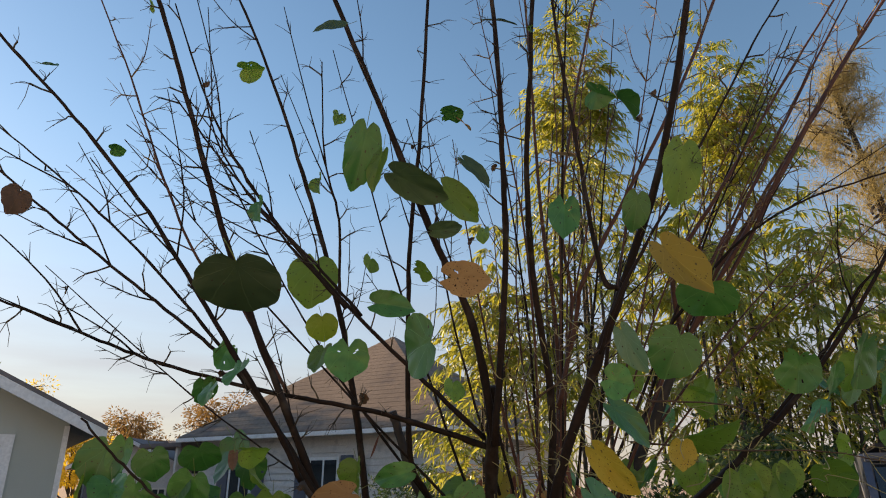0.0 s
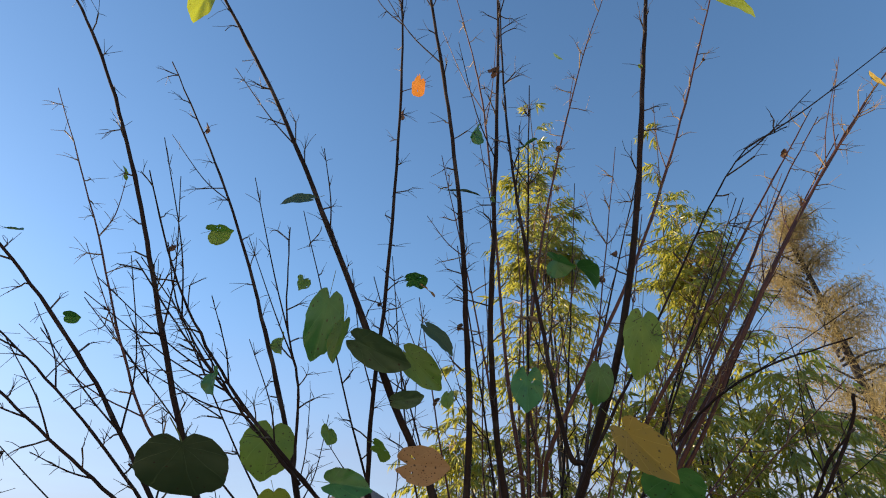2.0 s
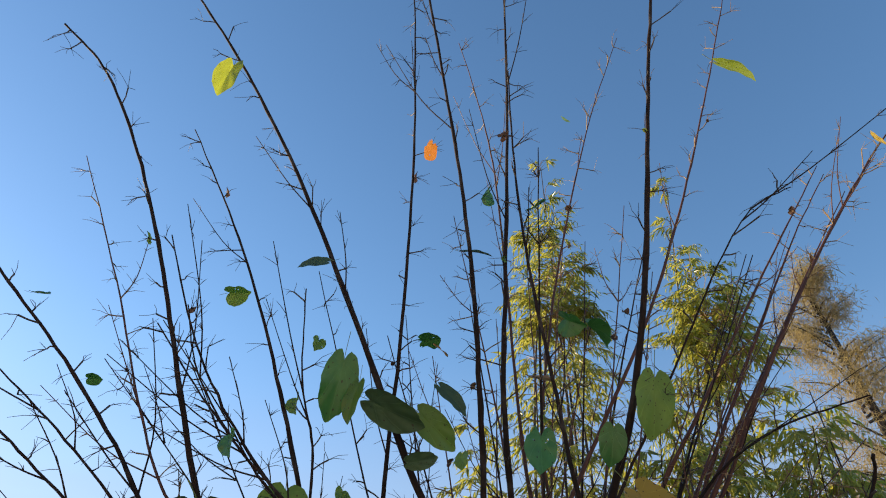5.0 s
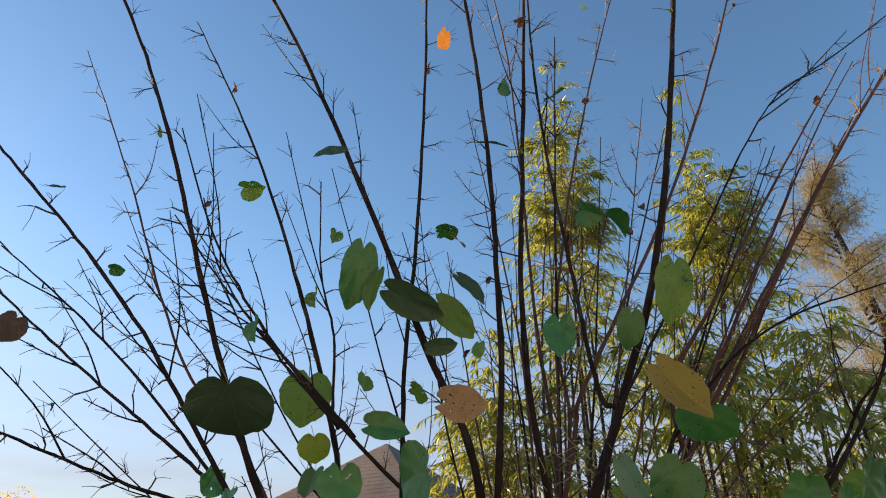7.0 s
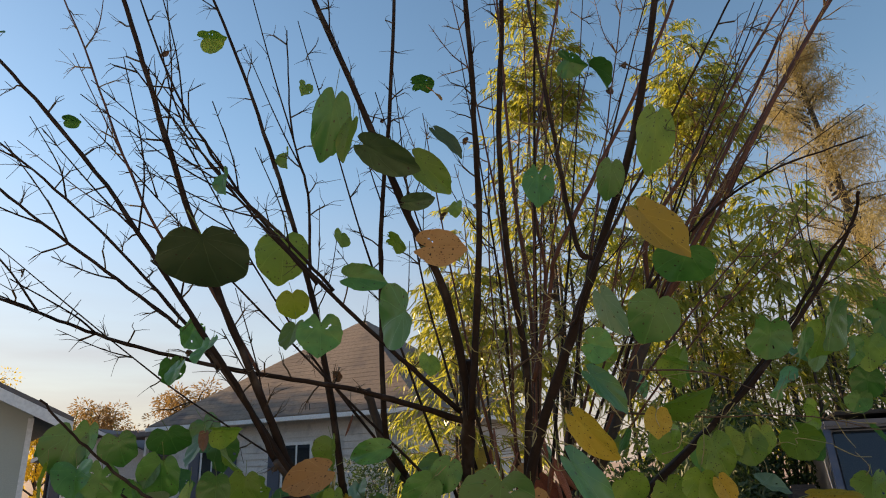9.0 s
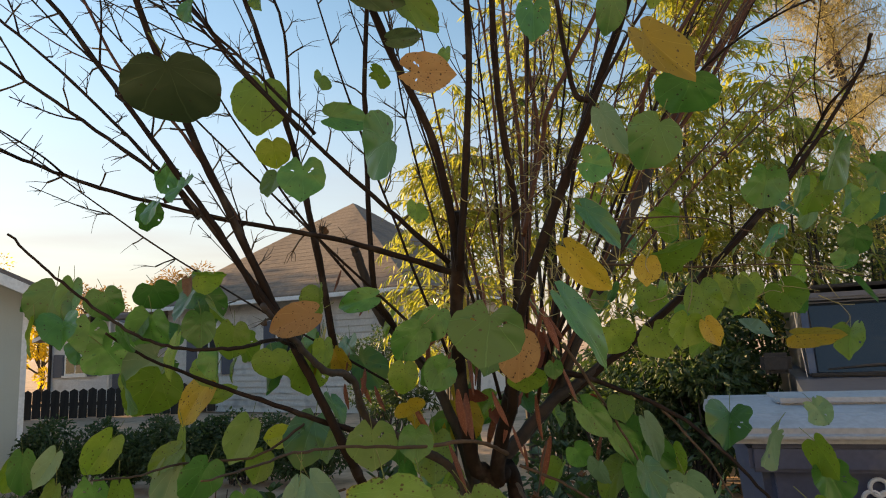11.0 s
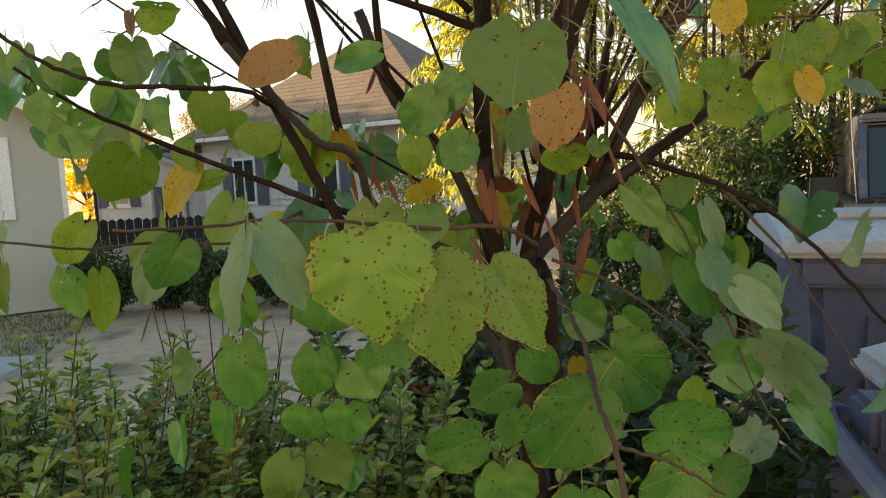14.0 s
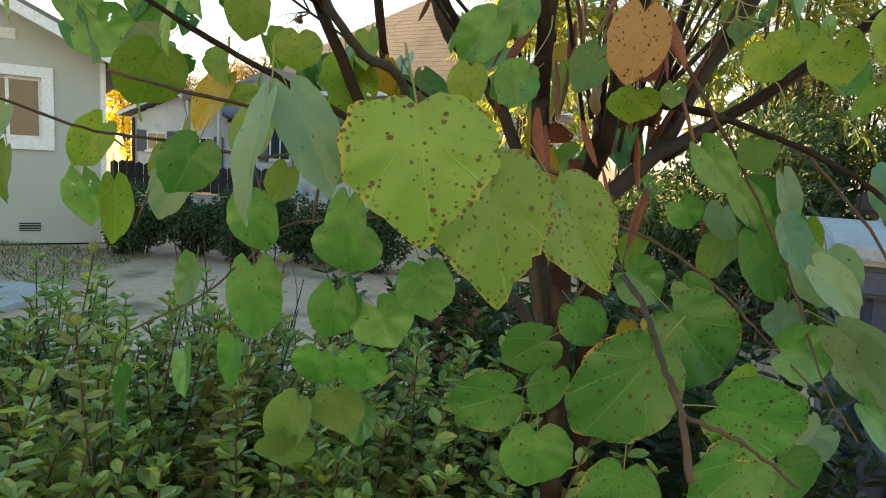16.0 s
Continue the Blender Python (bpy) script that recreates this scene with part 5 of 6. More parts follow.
leaf("lime", -0.226, 0.800, 1.541, 0.036, 0, 0.70)
leaf("dead", -0.247, 0.800, 1.531, 0.022, 90, 0.70)
leaf("lime", 0.376, 0.950, 1.569, 0.074, 0, 0.40)
leaf("lime", 0.389, 1.000, 1.635, 0.044, 20, 0.60)
leaf("pale", 0.458, 0.900, 1.455, 0.048, 10, 0.50)
leaf("yellow", 0.472, 0.800, 1.448, 0.059, 0, 0.50)
leaf("green", 0.493, 0.900, 1.650, 0.061, 100, 0.90)
leaf("green", 0.541, 0.900, 1.638, 0.052, 90, 0.80)
leaf("green", 0.453, 0.700, 1.630, 0.065, 110, 0.80)
leaf("green", 0.605, 0.900, 1.629, 0.043, 90, 0.80)
leaf("lime", 0.336, 0.600, 1.293, 0.048, 70, 0.40)
leaf("green", 0.364, 0.620, 1.273, 0.034, 120, 0.80)
leaf("green", -0.184, 0.700, 1.245, 0.036, 120, 0.80)
leaf("green", -0.340, 0.900, 1.077, 0.057, 100, 0.35)
leaf("yellow", 0.156, 0.800, 1.211, 0.018, 60, 0.70)
leaf("pale", 0.220, 0.850, 1.297, 0.038, 80, 0.60)
leaf("lime", 0.437, 0.900, 1.504, 0.049, 90, 0.90)
leaf("lime", 0.391, 0.900, 1.499, 0.055, 90, 0.70)
leaf("lime", 0.286, 0.950, 1.360, 0.041, 90, 0.80)
leaf("lime", -0.115, 0.900, 1.517, 0.043, 90, 0.80)
leaf("lime", -0.122, 1.000, 1.450, 0.042, 90, 0.80)
leaf("green", -0.273, 0.700, 1.471, 0.030, 90, 0.80)
leaf("green", -0.201, 0.750, 1.444, 0.035, 90, 0.80)


def hung(kind, x, y, z, breadth, length, tip):
    """One leaf of the tree at its middle, by how broad and long it shows from the yard; what looks too narrow or too short is turned or tilted. tip: as for leaf()."""
    true_b, true_l = max(breadth, 0.56 * length), max(length, 0.7 * breadth)
    a = radians(tip)
    d = Vector((math.cos(a), 0, -math.sin(a)))
    side = d.cross(Vector((0, -1, 0)))
    tilt = -math.acos(min(1, length / true_l)) if length < true_l else radians(TR.uniform(-14, 10))
    turn = math.acos(min(1, breadth / true_b)) * (1 if TR.random() < 0.6 else -1) if breadth < true_b else radians(TR.uniform(-12, 12))
    m = Matrix((side, d, side.cross(d))).transposed().to_4x4()
    spin = Matrix.Rotation(tilt, 4, side) @ Matrix.Rotation(turn, 4, d)
    m = Matrix.Translation((x - ROOT[0], y - ROOT[1], z)) @ spin @ m @ Matrix.Diagonal((true_b, true_l / 1.02, 0.5 * (true_b + true_l), 1)) @ Matrix.Translation((0, -0.1, 0))
    ob = new("leaf", BLADES[kind, 9 if kind == "ripe" else 5 if kind in ("spotted", "shaded") or breadth < 0.6 * length else int(TR.integers(5, 9))])
    ob.parent = tree
    ob.matrix_basis = m
    if kind in LEAF_LABELS:
        ob["label"] = LEAF_LABELS[kind]


hung("shaded", 0.090, 0.800, 2.165, 0.020, 0.053, 3)
hung("ripe", -0.020, 0.550, 1.328, 0.067, 0.057, 85)
hung("ripe", 0.014, 0.600, 1.300, 0.063, 0.071, 80)
hung("ripe", 0.064, 0.635, 1.297, 0.047, 0.064, 59)
hung("pale", -0.092, 0.550, 1.330, 0.021, 0.061, 107)
hung("pale", -0.067, 0.555, 1.340, 0.023, 0.051, 62)
hung("green", -0.191, 0.850, 1.266, 0.051, 0.059, 80)
hung("green", -0.189, 0.850, 1.194, 0.052, 0.083, 89)
hung("green", -0.135, 1.000, 1.224, 0.088, 0.061, 94)
hung("green", -0.151, 1.000, 1.149, 0.058, 0.073, 104)
hung("green", -0.088, 1.000, 1.142, 0.078, 0.060, 59)
hung("green", -0.043, 1.000, 1.184, 0.069, 0.068, 78)
hung("green", -0.169, 1.000, 1.083, 0.059, 0.052, 108)
hung("green", -0.114, 1.000, 1.085, 0.065, 0.057, 94)
hung("light", -0.187, 0.950, 1.033, 0.055, 0.086, 120)
hung("light", -0.128, 0.950, 1.055, 0.063, 0.057, 79)
hung("light", -0.186, 0.950, 1.005, 0.068, 0.044, 99)
hung("spotted", 0.018, 0.720, 1.166, 0.050, 0.052, 157)
hung("spotted", 0.103, 0.680, 1.192, 0.075, 0.078, 125)
hung("spotted", 0.177, 0.750, 1.210, 0.074, 0.077, 47)
hung("spotted", 0.208, 0.700, 1.176, 0.065, 0.071, 13)
hung("spotted", 0.187, 0.700, 1.131, 0.060, 0.060, 134)
hung("spotted", 0.116, 0.700, 1.110, 0.056, 0.055, 95)
hung("spotted", 0.245, 0.720, 1.130, 0.046, 0.039, 28)
hung("green", 0.056, 0.800, 1.184, 0.047, 0.049, 146)
hung("spotted", 0.102, 0.800, 1.207, 0.041, 0.043, 57)
hung("green", 0.074, 0.800, 1.150, 0.035, 0.045, 106)
hung("green", 0.060, 0.720, 1.126, 0.054, 0.051, 92)
hung("yellow", 0.136, 0.800, 1.202, 0.020, 0.023, 91)
hung("green", 0.159, 0.850, 1.236, 0.048, 0.045, 37)
hung("green", 0.205, 0.850, 1.228, 0.036, 0.040, 47)
hung("green", 0.326, 0.880, 1.175, 0.059, 0.065, 8)
hung("green", 0.327, 0.980, 1.238, 0.058, 0.104, 58)
hung("pale", 0.347, 0.880, 1.236, 0.040, 0.078, 40)
hung("pale", 0.382, 0.880, 1.179, 0.046, 0.097, 35)
hung("pale", 0.385, 0.880, 1.158, 0.038, 0.101, 54)
hung("green", 0.411, 0.880, 1.103, 0.041, 0.091, 43)
hung("green", 0.257, 0.980, 1.341, 0.042, 0.067, 53)
hung("green", 0.300, 0.980, 1.303, 0.037, 0.062, 51)
hung("pale", 0.338, 0.980, 1.308, 0.036, 0.075, 66)
hung("green", 0.232, 0.980, 1.292, 0.040, 0.039, 56)
hung("lime", 0.157, 0.950, 1.400, 0.056, 0.033, 91)
hung("green", 0.195, 0.950, 1.412, 0.028, 0.026, 86)
hung("green", 0.109, 0.950, 1.433, 0.042, 0.055, 113)
hung("green", 0.033, 0.950, 1.412, 0.049, 0.048, 148)
hung("tan", 0.125, 0.820, 1.433, 0.052, 0.061, 96)
hung("lime", 0.289, 0.950, 1.451, 0.057, 0.045, 55)
hung("lime", 0.325, 0.900, 1.445, 0.054, 0.047, 69)
hung("green", 0.070, 0.670, 1.458, 0.075, 0.058, 104)
hung("green", 0.168, 0.670, 1.460, 0.037, 0.098, 51)
hung("yellow", 0.151, 0.600, 1.512, 0.022, 0.056, 52)
hung("green", 0.181, 0.640, 1.556, 0.028, 0.057, 43)
hung("yellow", 0.317, 0.900, 1.538, 0.039, 0.039, 93)
hung("lime", 0.339, 0.850, 1.457, 0.052, 0.044, 103)
hung("yellow", 0.369, 0.840, 1.454, 0.028, 0.037, 62)
hung("lime", 0.456, 0.900, 1.512, 0.036, 0.036, 93)
hung("lime", 0.415, 0.900, 1.510, 0.033, 0.036, 62)
hung("green", 0.251, 0.960, 1.343, 0.042, 0.066, 50)
hung("green", 0.350, 1.030, 1.291, 0.053, 0.102, 46)
hung("yellow", -0.319, 1.050, 1.384, 0.047, 0.091, 128)
hung("lime", -0.278, 1.050, 1.396, 0.026, 0.046, -20)
hung("lime", -0.412, 0.960, 1.327, 0.046, 0.070, 130)
hung("green", -0.415, 0.960, 1.269, 0.053, 0.063, 86)
hung("lime", -0.383, 0.960, 1.256, 0.020, 0.075, 85)
hung("pale", -0.323, 0.960, 1.285, 0.045, 0.077, 109)
hung("lime", -0.331, 0.960, 1.316, 0.033, 0.067, 149)
hung("lime", -0.303, 0.960, 1.318, 0.025, 0.078, 90)
hung("light", -0.213, 0.900, 1.345, 0.045, 0.064, 118)
hung("bright", -0.189, 1.000, 1.335, 0.035, 0.044, 172)
hung("lime", -0.213, 1.000, 1.295, 0.040, 0.047, 112)
hung("pale", -0.393, 0.800, 1.338, 0.027, 0.045, 122)
hung("lime", -0.388, 0.800, 1.298, 0.029, 0.057, 111)
hung("green", -0.418, 0.800, 1.333, 0.027, 0.052, 96)
hung("green", -0.535, 1.050, 1.531, 0.080, 0.073, 110)
hung("green", -0.474, 1.050, 1.485, 0.071, 0.056, 101)
hung("green", -0.442, 1.050, 1.455, 0.080, 0.053, 62)
hung("green", -0.502, 1.050, 1.541, 0.045, 0.061, 101)
hung("green", -0.450, 1.050, 1.531, 0.064, 0.050, 82)
hung("green", -0.202, 0.700, 1.476, 0.037, 0.035, 96)
hung("green", -0.386, 1.050, 1.488, 0.076, 0.068, 101)
hung("green", -0.375, 1.050, 1.541, 0.068, 0.042, 82)
hung("pale", -0.397, 1.050, 1.437, 0.063, 0.072, 151)
hung("lime", -0.310, 0.930, 1.450, 0.024, 0.063, 103)
hung("lime", -0.241, 0.960, 1.468, 0.049, 0.053, 101)
hung("lime", -0.188, 0.960, 1.435, 0.055, 0.040, 92)
hung("tan", -0.129, 0.780, 1.485, 0.039, 0.059, 162)
hung("green", -0.069, 0.920, 1.514, 0.034, 0.058, 169)
hung("green", -0.003, 0.950, 1.456, 0.053, 0.061, 132)
hung("green", 0.033, 0.950, 1.479, 0.045, 0.049, 112)
hung("green", 0.035, 0.950, 1.414, 0.044, 0.049, 122)
hung("lime", -0.011, 0.950, 1.409, 0.043, 0.044, 97)
hung("yellow", -0.002, 0.950, 1.369, 0.046, 0.025, 62)
hung("light", -0.049, 0.850, 1.337, 0.062, 0.055, 92)
hung("green", 0.002, 0.850, 1.337, 0.043, 0.041, 92)
hung("green", -0.109, 0.850, 1.265, 0.040, 0.069, 97)
hung("shaded", -0.217, 0.660, 1.699, 0.100, 0.054, 88)
hung("lime", -0.198, 0.930, 1.789, 0.080, 0.079, 95)
hung("green", -0.060, 0.760, 1.707, 0.036, 0.055, 7)
hung("bright", -0.172, 0.900, 1.711, 0.048, 0.039, 86)
hung("tan", 0.024, 0.600, 1.690, 0.037, 0.047, 4)
hung("yellow", 0.233, 0.590, 1.698, 0.044, 0.069, 53)
hung("green", 0.260, 0.620, 1.674, 0.063, 0.035, 107)
hung("green", -0.104, 0.720, 1.887, 0.044, 0.088, 101)
hung("lime", -0.082, 0.710, 1.865, 0.025, 0.056, 108)
hung("shaded", -0.033, 0.800, 1.887, 0.039, 0.090, 29)
hung("lime", 0.024, 0.830, 1.876, 0.045, 0.077, 44)
hung("shaded", 0.047, 0.800, 1.909, 0.027, 0.058, 44)
hung("shaded", 0.006, 0.800, 1.824, 0.021, 0.045, -10)
hung("green", 0.152, 0.750, 1.817, 0.043, 0.061, 98)
hung("lime", 0.307, 0.750, 1.879, 0.054, 0.091, 101)
hung("green", 0.243, 0.750, 1.825, 0.037, 0.052, 100)
hung("shaded", -0.142, 0.650, 2.032, 0.024, 0.047, -173)
hung("pale", 0.148, 0.500, 1.600, 0.015, 0.041, 69)
hung("green", 0.196, 0.550, 1.605, 0.048, 0.044, 115)
hung("green", 0.135, 0.500, 1.575, 0.031, 0.023, 20)
hung("green", -0.026, 0.600, 1.623, 0.065, 0.033, 169)
hung("green", -0.117, 0.780, 1.642, 0.056, 0.051, 92)
hung("bright", -0.305, 0.600, 2.348, 0.042, 0.067, 107)
hung("bright", 0.616, 0.750, 2.587, 0.029, 0.091, 42)



# ---- more thin stems that rise from the crown ----
for k in range(20):
    u = ((k + TR.uniform(0.1, 0.9)) / 20) ** 0.8
    x1, y1 = -0.12 + 0.95 * u, TR.uniform(0.95, 1.25)
    z1 = TR.uniform(2.0, 2.65) - 0.35 * max(0, u - 0.6)
    base = (0.14 + 0.12 * u, 1.14 + TR.uniform(-0.03, 0.06), TR.uniform(1.32, 1.45))
    mid = (base[0] + (x1 - base[0]) * 0.45 + TR.normal(0, 0.015), (base[1] + y1) / 2, base[2] + (z1 - base[2]) * 0.5)
    branch("stem", TR.uniform(3.8, 6.0), 1.2, 2 if k % 3 else 1, base, mid, (x1, y1, z1))

for k in range(5):
    u = (k + TR.uniform(0.1, 0.9)) / 5
    base = (0.1 - 0.12 * u, 1.1 + TR.uniform(-0.04, 0.04), TR.uniform(1.36, 1.5))
    tip = (0.02 - 0.78 * u, TR.uniform(0.85, 1.15), TR.uniform(2.2, 2.6) - 0.6 * u)
    mid = (base[0] + (tip[0] - base[0]) * 0.5 + TR.normal(0, 0.015), (base[1] + tip[1]) / 2, base[2] + (tip[2] - base[2]) * 0.46)
    branch("stem", TR.uniform(2.6, 4.0), 1.0, 1, base, mid, tip)

# ---- small dried leaves left at the spurs ----
for tip, d in DRIED[::4]:
    ob = new("dried_leaf", BLADES["dead" if TR.random() < 0.7 else "lime", int(TR.integers(0, 5))])
    ob.parent = tree
    ob["label"] = "shrivelled dark leaf at a spur"
    size = TR.uniform(0.007, 0.018)
    ob.matrix_basis = Matrix.Translation(Vector(tip - ROOT)) @ pose(0, 0, 0, TR.uniform(30, 150), TR.uniform(-60, 60), TR.uniform(0, 360)) @ Matrix.Diagonal((size, size, size * 2.0, 1))

# ---- pale dry stalks tangled in the crown ----
tv, tf = [], []
for k in range(230):
    right = TR.random() < 0.35
    q = np.array((TR.uniform(0.25, 0.75), TR.uniform(0.95, 1.2), TR.uniform(1.45, 1.7)) if right else (TR.normal(0.2, 0.07), TR.uniform(0.88, 1.05), TR.uniform(1.48, 1.74))) - ROOT
    dd = unit(TR.normal(0, 1, 3) + (0.3, 0, -0.2))
    lk = TR.uniform(0.02, 0.07)
    mid = q + dd * lk * 0.5 + TR.normal(0, 0.006, 3)
    tube_into(tv, tf, smooth_line([q, mid, q + dd * lk + TR.normal(0, 0.01, 3)], 3), np.linspace(0.0009, 0.0004, 7), 4)
part("dry_stalk_mass", (tv, tf), M_STALK, tree, "pale dry leaf stalks")["kind"] = "stuff"

# ---- more leaves that hang in loose sprays on the lower twigs ----


def spray(count, lo, hi, sizes, kinds):
    for k in range(count):
        p = TR.uniform(lo, hi)
        leaf(kinds[int(TR.integers(0, len(kinds)))], p[0], p[1], p[2], TR.uniform(*sizes), TR.uniform(50, 130), TR.uniform(0.2, 1.0))


spray(20, (0.28, 0.85, 0.92), (0.72, 1.1, 1.34), (0.045, 0.07), ("green", "green", "pale", "green", "lime"))
spray(9, (-0.62, 0.78, 1.3), (-0.2, 0.95, 1.5), (0.038, 0.055), ("green", "green", "lime", "green"))
spray(34, (-0.2, 1.12, 1.18), (0.28, 1.35, 1.52), (0.05, 0.08), ("lime", "green", "lime", "green", "yellow"))
spray(26, (0.3, 1.05, 1.42), (0.85, 1.3, 1.72), (0.045, 0.075), ("lime", "green", "lime", "green"))
spray(6, (-0.34, 1.0, 0.98), (0.12, 1.2, 1.2), (0.045, 0.065), ("green",))
spray(15, (-0.6, 1.0, 1.42), (-0.22, 1.16, 1.56), (0.042, 0.066), ("green", "green", "lime", "green"))
spray(6, (-0.5, 0.95, 1.2), (-0.1, 1.2, 1.45), (0.05, 0.08), ("lime", "green", "lime"))
spray(12, (0.08, 1.02, 1.3), (0.3, 1.16, 1.52), (0.024, 0.045), ("red", "tan", "red"))

# ---- flat seed pods, dry and red-brown ----


def pod_mesh(variant, material):
    g = np.random.default_rng(variant)
    rings, seg = 9, 8
    verts, faces = [], []
    for i in range(rings):
        u = i / (rings - 1)
        w = 0.085 * math.sin(math.pi * min(1, u * 1.02 + 0.02)) ** 0.6 + 0.006
        bend = 0.12 * (u - 0.5) ** 2 * (1 if variant % 2 else -1)
        lump = 1 + 0.25 * math.sin(u * 22 + variant)
        for j in range(seg):
            a = 2 * math.pi * j / seg
            verts.append((w * math.cos(a) + bend, 0.028 * lump * math.sin(a) * (0.3 + w * 8), -u))
    for i in range(rings - 1):
        for j in range(seg):
            a, b = i * seg + j, i * seg + (j + 1) % seg
            faces.append((a, b, b + seg, a + seg))
    faces += [tuple(range(seg))[::-1], tuple((rings - 1) * seg + j for j in range(seg))]
    me = bpy.data.meshes.new("seed_pod")
    me.from_pydata(verts, [], faces)
    me.materials.append(material)
    return me


PODS = [pod_mesh(v, M_POD) for v in range(3)]
PODS_BROWN = [pod_mesh(v, M_POD_BROWN) for v in range(3)]


def pod(x, y, z, size, tilt, brown=False):
    ob = new("seed_pod", (PODS_BROWN if brown else PODS)[int(TR.integers(0, 3))])
    ob.parent = tree
    ob["label"] = "dry brown seed pod" if brown else "dry red-brown seed pod"
    ob.matrix_basis = pose(x - ROOT[0], y - ROOT[1], z, TR.uniform(-20, 20), tilt, TR.uniform(0, 180)) @ Matrix.Diagonal((size, size, size, 1))


for k in range(34):
    pod(0.14 + TR.normal(0, 0.07), 1.05 + TR.normal(0, 0.05), TR.uniform(1.3, 1.56), TR.uniform(0.042, 0.075), TR.uniform(-35, 35))
for k in range(8):
    pod(-0.09 + TR.normal(0, 0.025), 1.12, TR.uniform(1.36, 1.58), TR.uniform(0.03, 0.05), TR.uniform(-25, 25))
for k in range(1):
    pod(-0.16 + TR.normal(0, 0.008), 0.6 + TR.normal(0, 0.006), 1.308 + TR.normal(0, 0.004), TR.uniform(0.015, 0.02), TR.uniform(-25, 25), True)
for k in range(1):
    pod(-0.1 + TR.normal(0, 0.005), 0.59, 1.34, 0.027, TR.uniform(-20, 20), True)
for k in range(1):
    pod(-0.075 + TR.normal(0, 0.005), 0.6, 1.322, 0.026, TR.uniform(-50, -10), True)

# ---- leafy shrub in front, of upright shoots with whorled oval leaves ----


def oval_leaf_arrays(c, d, nrm, length, width):
    """Oval folded leaves of eight triangles each."""
    d = unit(d)
    s = unit(np.cross(d, nrm))
    u = np.cross(s, d)
    L, W = length[:, None], width[:, None]
    rows = [c + d * L * 0.5 - u * W * 0.1, c]
    for side in (1, -1):
        for a, b in ((0.25, 0.38), (0.55, 0.5), (0.82, 0.3)):
            rows.append(c + d * L * a + s * W * b * side + u * W * 0.1)
    rows.append(c + d * L - u * L * 0.06)
    v = np.stack(rows, 1)
    ring = (1, 2, 3, 4, 8, 7, 6, 5)
    i = np.arange(len(c))[:, None] * 9
    f = np.concatenate([i + (0, ring[k], ring[(k + 1) % 8]) for k in range(8)], 0)
    return v.reshape(-1, 3), [tuple(int(q) for q in r) for r in f]


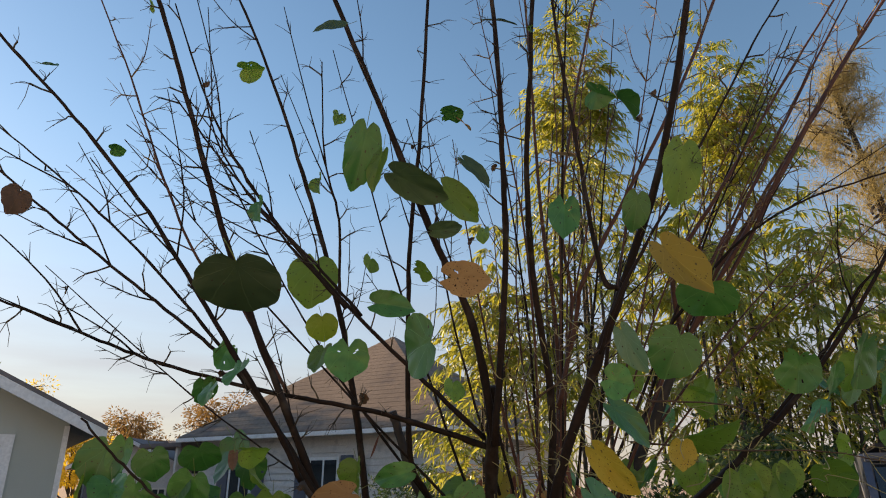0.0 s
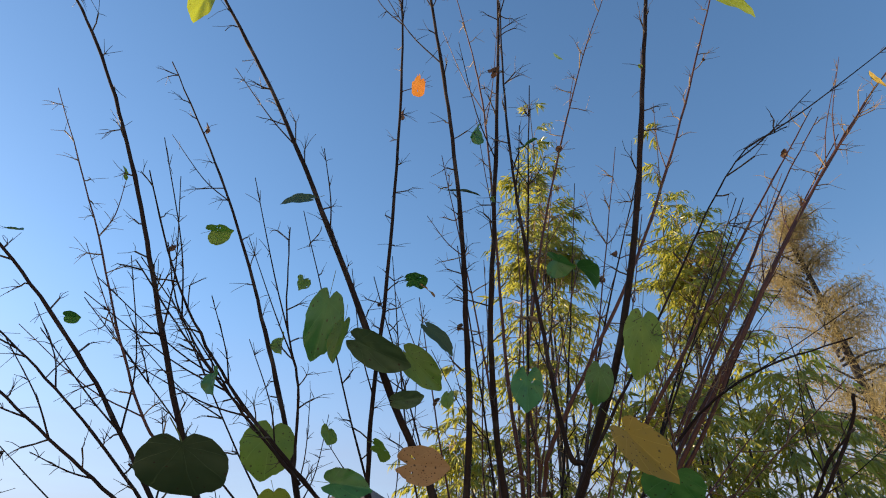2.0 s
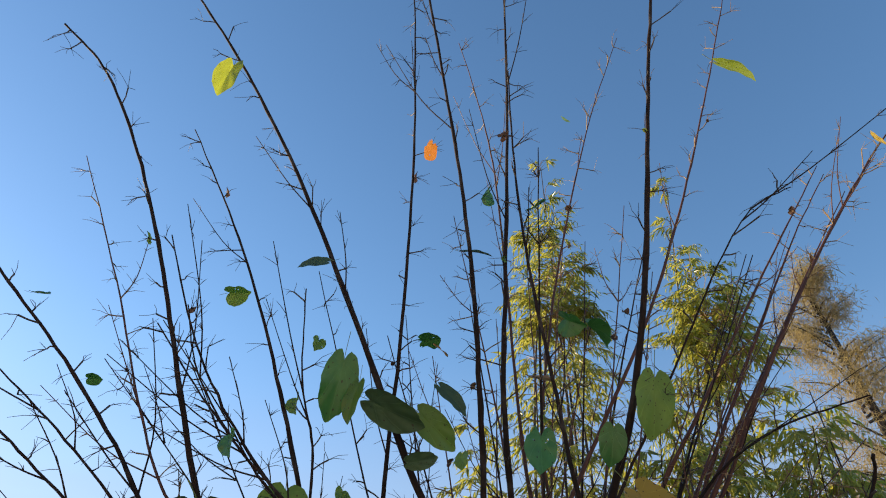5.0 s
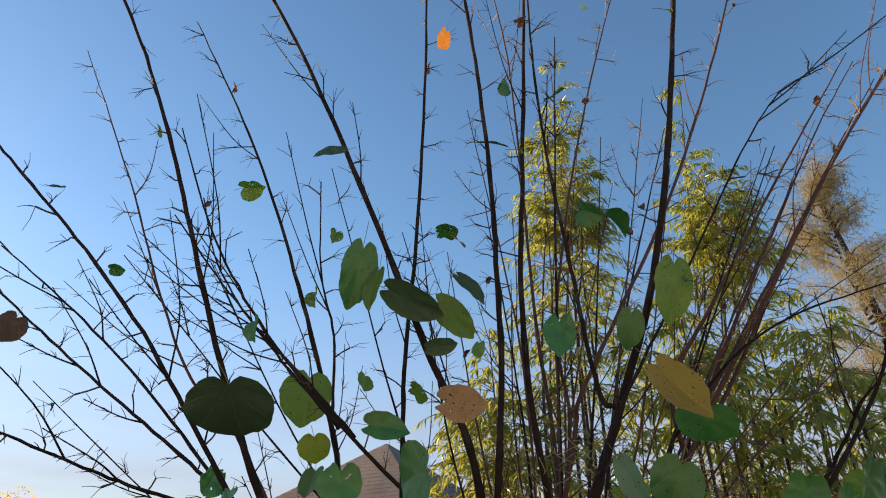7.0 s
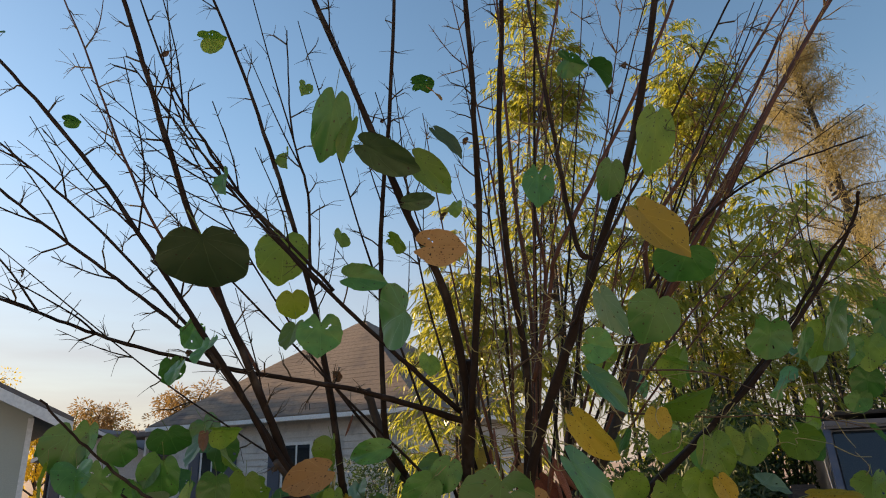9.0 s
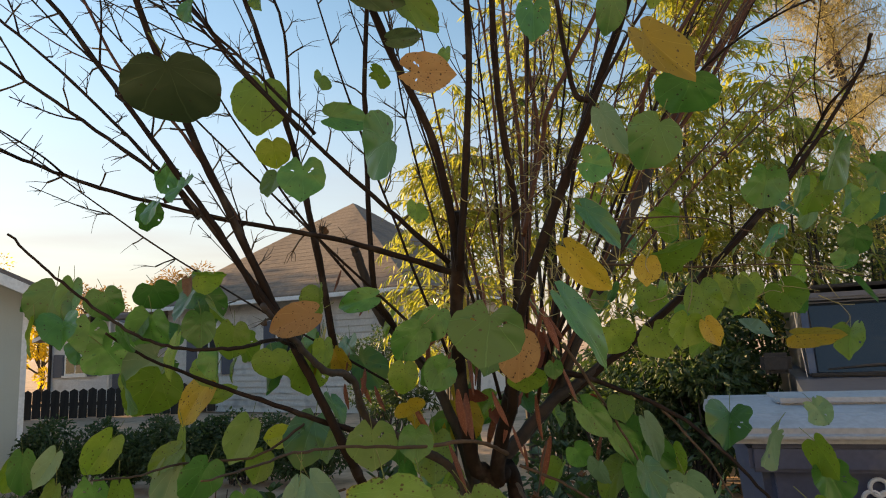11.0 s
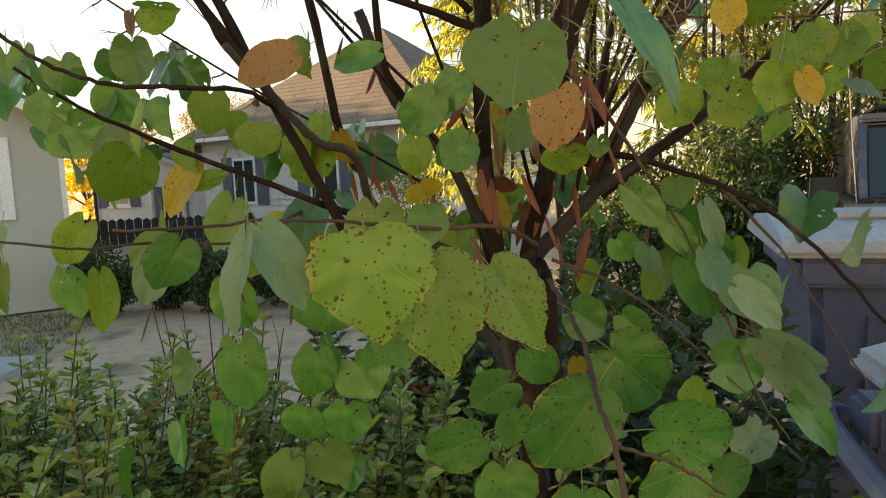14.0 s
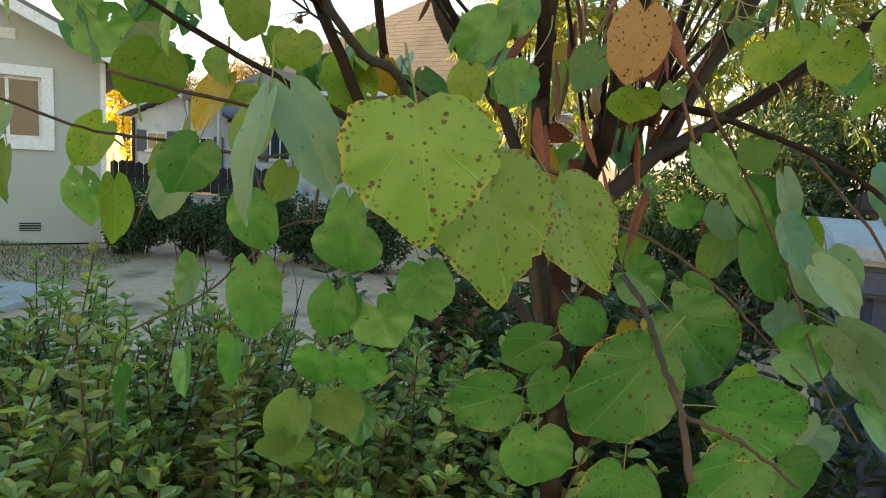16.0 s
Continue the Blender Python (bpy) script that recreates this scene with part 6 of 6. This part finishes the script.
def shoot_shrub(name, x0, x1, y0, y1, shoots, height, length, material, label, seed, singles=0, base_z=0.0, thin=False):
    g = np.random.default_rng(seed)
    cx, cy = (x0 + x1) / 2, (y0 + y1) / 2
    top = thing(name, cx, cy, base_z, label, "shrub")
    sv, sf = [], []
    C, D, N, L = [], [], [], []
    for k in range(shoots):
        x, y = g.uniform(x0, x1) - cx, g.uniform(y0, y1) - cy
        h = height(x + cx, y + cy) * g.uniform(0.78, 1.06) - base_z
        tip = np.array((x + g.normal(0, 0.2), y + g.normal(0, 0.12), h))
        root = np.array((x * 0.75, y * 0.75, 0.0))
        line = smooth_line([root, (root + tip) / 2 + (*g.normal(0, 0.03, 2), 0), tip], 6)
        tube_into(sv, sf, line, np.linspace(0.003, 0.0014, len(line)), 5)
        steps = g.integers(20, 30)
        for j in range(steps):
            u = max(0.2, 1 - 0.026 * j - (0.01 * j if thin else 0))
            i = min(int(u * (len(line) - 1)), len(line) - 2)
            fr = u * (len(line) - 1) - i
            q = line[i] * (1 - fr) + line[i + 1] * fr
            for m in range(6 if j == 0 else 3):
                a = g.uniform(0, 6.28)
                lift = g.uniform(0.5, 1.2) if j < 2 else g.uniform(0.0, 0.6)
                dirn = np.array((math.cos(a), math.sin(a), lift))
                C.append(q)
                D.append(dirn)
                N.append(np.array((-math.cos(a) * lift, -math.sin(a) * lift, 1.0)) + g.normal(0, 0.25, 3))
                L.append(length * g.uniform(0.6, 1.1) * (0.75 if j == 0 else 1))
    C, D, N, L = np.array(C), np.array(D), np.array(N), np.array(L)
    part("stem_mass", (sv, sf), M_TWIG, top)
    order = np.argsort((C[:, 1] + cy) - 0.9 * (C[:, 2] + base_z))
    near, rest = order[:singles], order[singles:]
    part("leaf_mass", oval_leaf_arrays(C[rest], D[rest], N[rest], L[rest], L[rest] * 0.54), material, top)["kind"] = "stuff"
    if singles:
        one = bpy.data.meshes.new("shrub_leaf")
        v, f = oval_leaf_arrays(np.zeros((1, 3)), np.array([(0, 1.0, 0)]), np.array([(0, 0, 1.0)]), np.array([1.0]), np.array([0.54]))
        one.from_pydata([tuple(q) for q in v], [], f)
        one.materials.append(material)
        for i in near:
            d = Vector(D[i]).normalized()
            s = d.cross(Vector(N[i])).normalized()
            m = Matrix((s, d, s.cross(d))).transposed().to_4x4()
            ob = new("leaf", one)
            ob.parent = top
            ob.matrix_basis = Matrix.Translation(C[i]) @ m @ Matrix.Diagonal((L[i], L[i], L[i], 1))
    return top


shoot_shrub("foreground_shrub", -1.75, 0.1, 0.98, 1.95, 600, lambda x, y: min(0.97, 1.36 - 0.26 * y) + 0.04 * math.sin(5 * x), 0.038, M_SHRUB, "dense evergreen shrub with small oval glossy green leaves", 71, 280)
shoot_shrub("olive_shrub", -1.3, -0.3, 1.1, 1.7, 70, lambda x, y: 1.36 - 0.25 * y + 0.05 * math.sin(7 * x), 0.04, M_SHRUB_OLIVE, "olive-tinged upper shoots of an evergreen shrub", 72, 0)
shoot_shrub("understorey_plant", -0.1, 0.72, 1.4, 2.6, 210, lambda x, y: 0.95 + 0.12 * math.sin(6 * x + 4 * y), 0.06, M_HEDGE, "low green plants under the tree beside the bins", 73, 0)
shoot_shrub("russet_shrub", -0.3, 0.12, 1.75, 2.15, 45, lambda x, y: 0.93 + 0.06 * math.sin(9 * x), 0.04, M_RUSSET, "small shrub with dry russet leaves behind the tree", 74, 0)

# ---- a leafless little bush in the yard ----
bare = thing("bare_bush", -0.72, 2.2, 0, "small leafless bush with thin reddish upright twigs", "bush")
for k in range(22):
    a, r = TR.uniform(0, 6.28), TR.uniform(0.02, 0.2)
    tip = np.array((math.cos(a) * r * 1.3, math.sin(a) * r * 0.7, TR.uniform(0.72, 1.06)))
    line = smooth_line([(math.cos(a) * r * 0.3, math.sin(a) * r * 0.3, -0.02), tuple(tip * (0.6, 0.6, 0.55)), tuple(tip)], 5)
    v, f = [], []
    tube_into(v, f, line, np.linspace(0.005, 0.0015, len(line)), 5)
    for m in range(3):
        q = line[int(TR.integers(5, len(line) - 1))]
        e = q + unit(TR.normal(0, 0.5, 3) + (0, 0, 1)) * TR.uniform(0.05, 0.14)
        tube_into(v, f, [q, (q + e) / 2 + TR.normal(0, 0.004, 3), e], (0.002, 0.0016, 0.001), 4)
    part("twig", (v, f), M_BARK_RED, bare)
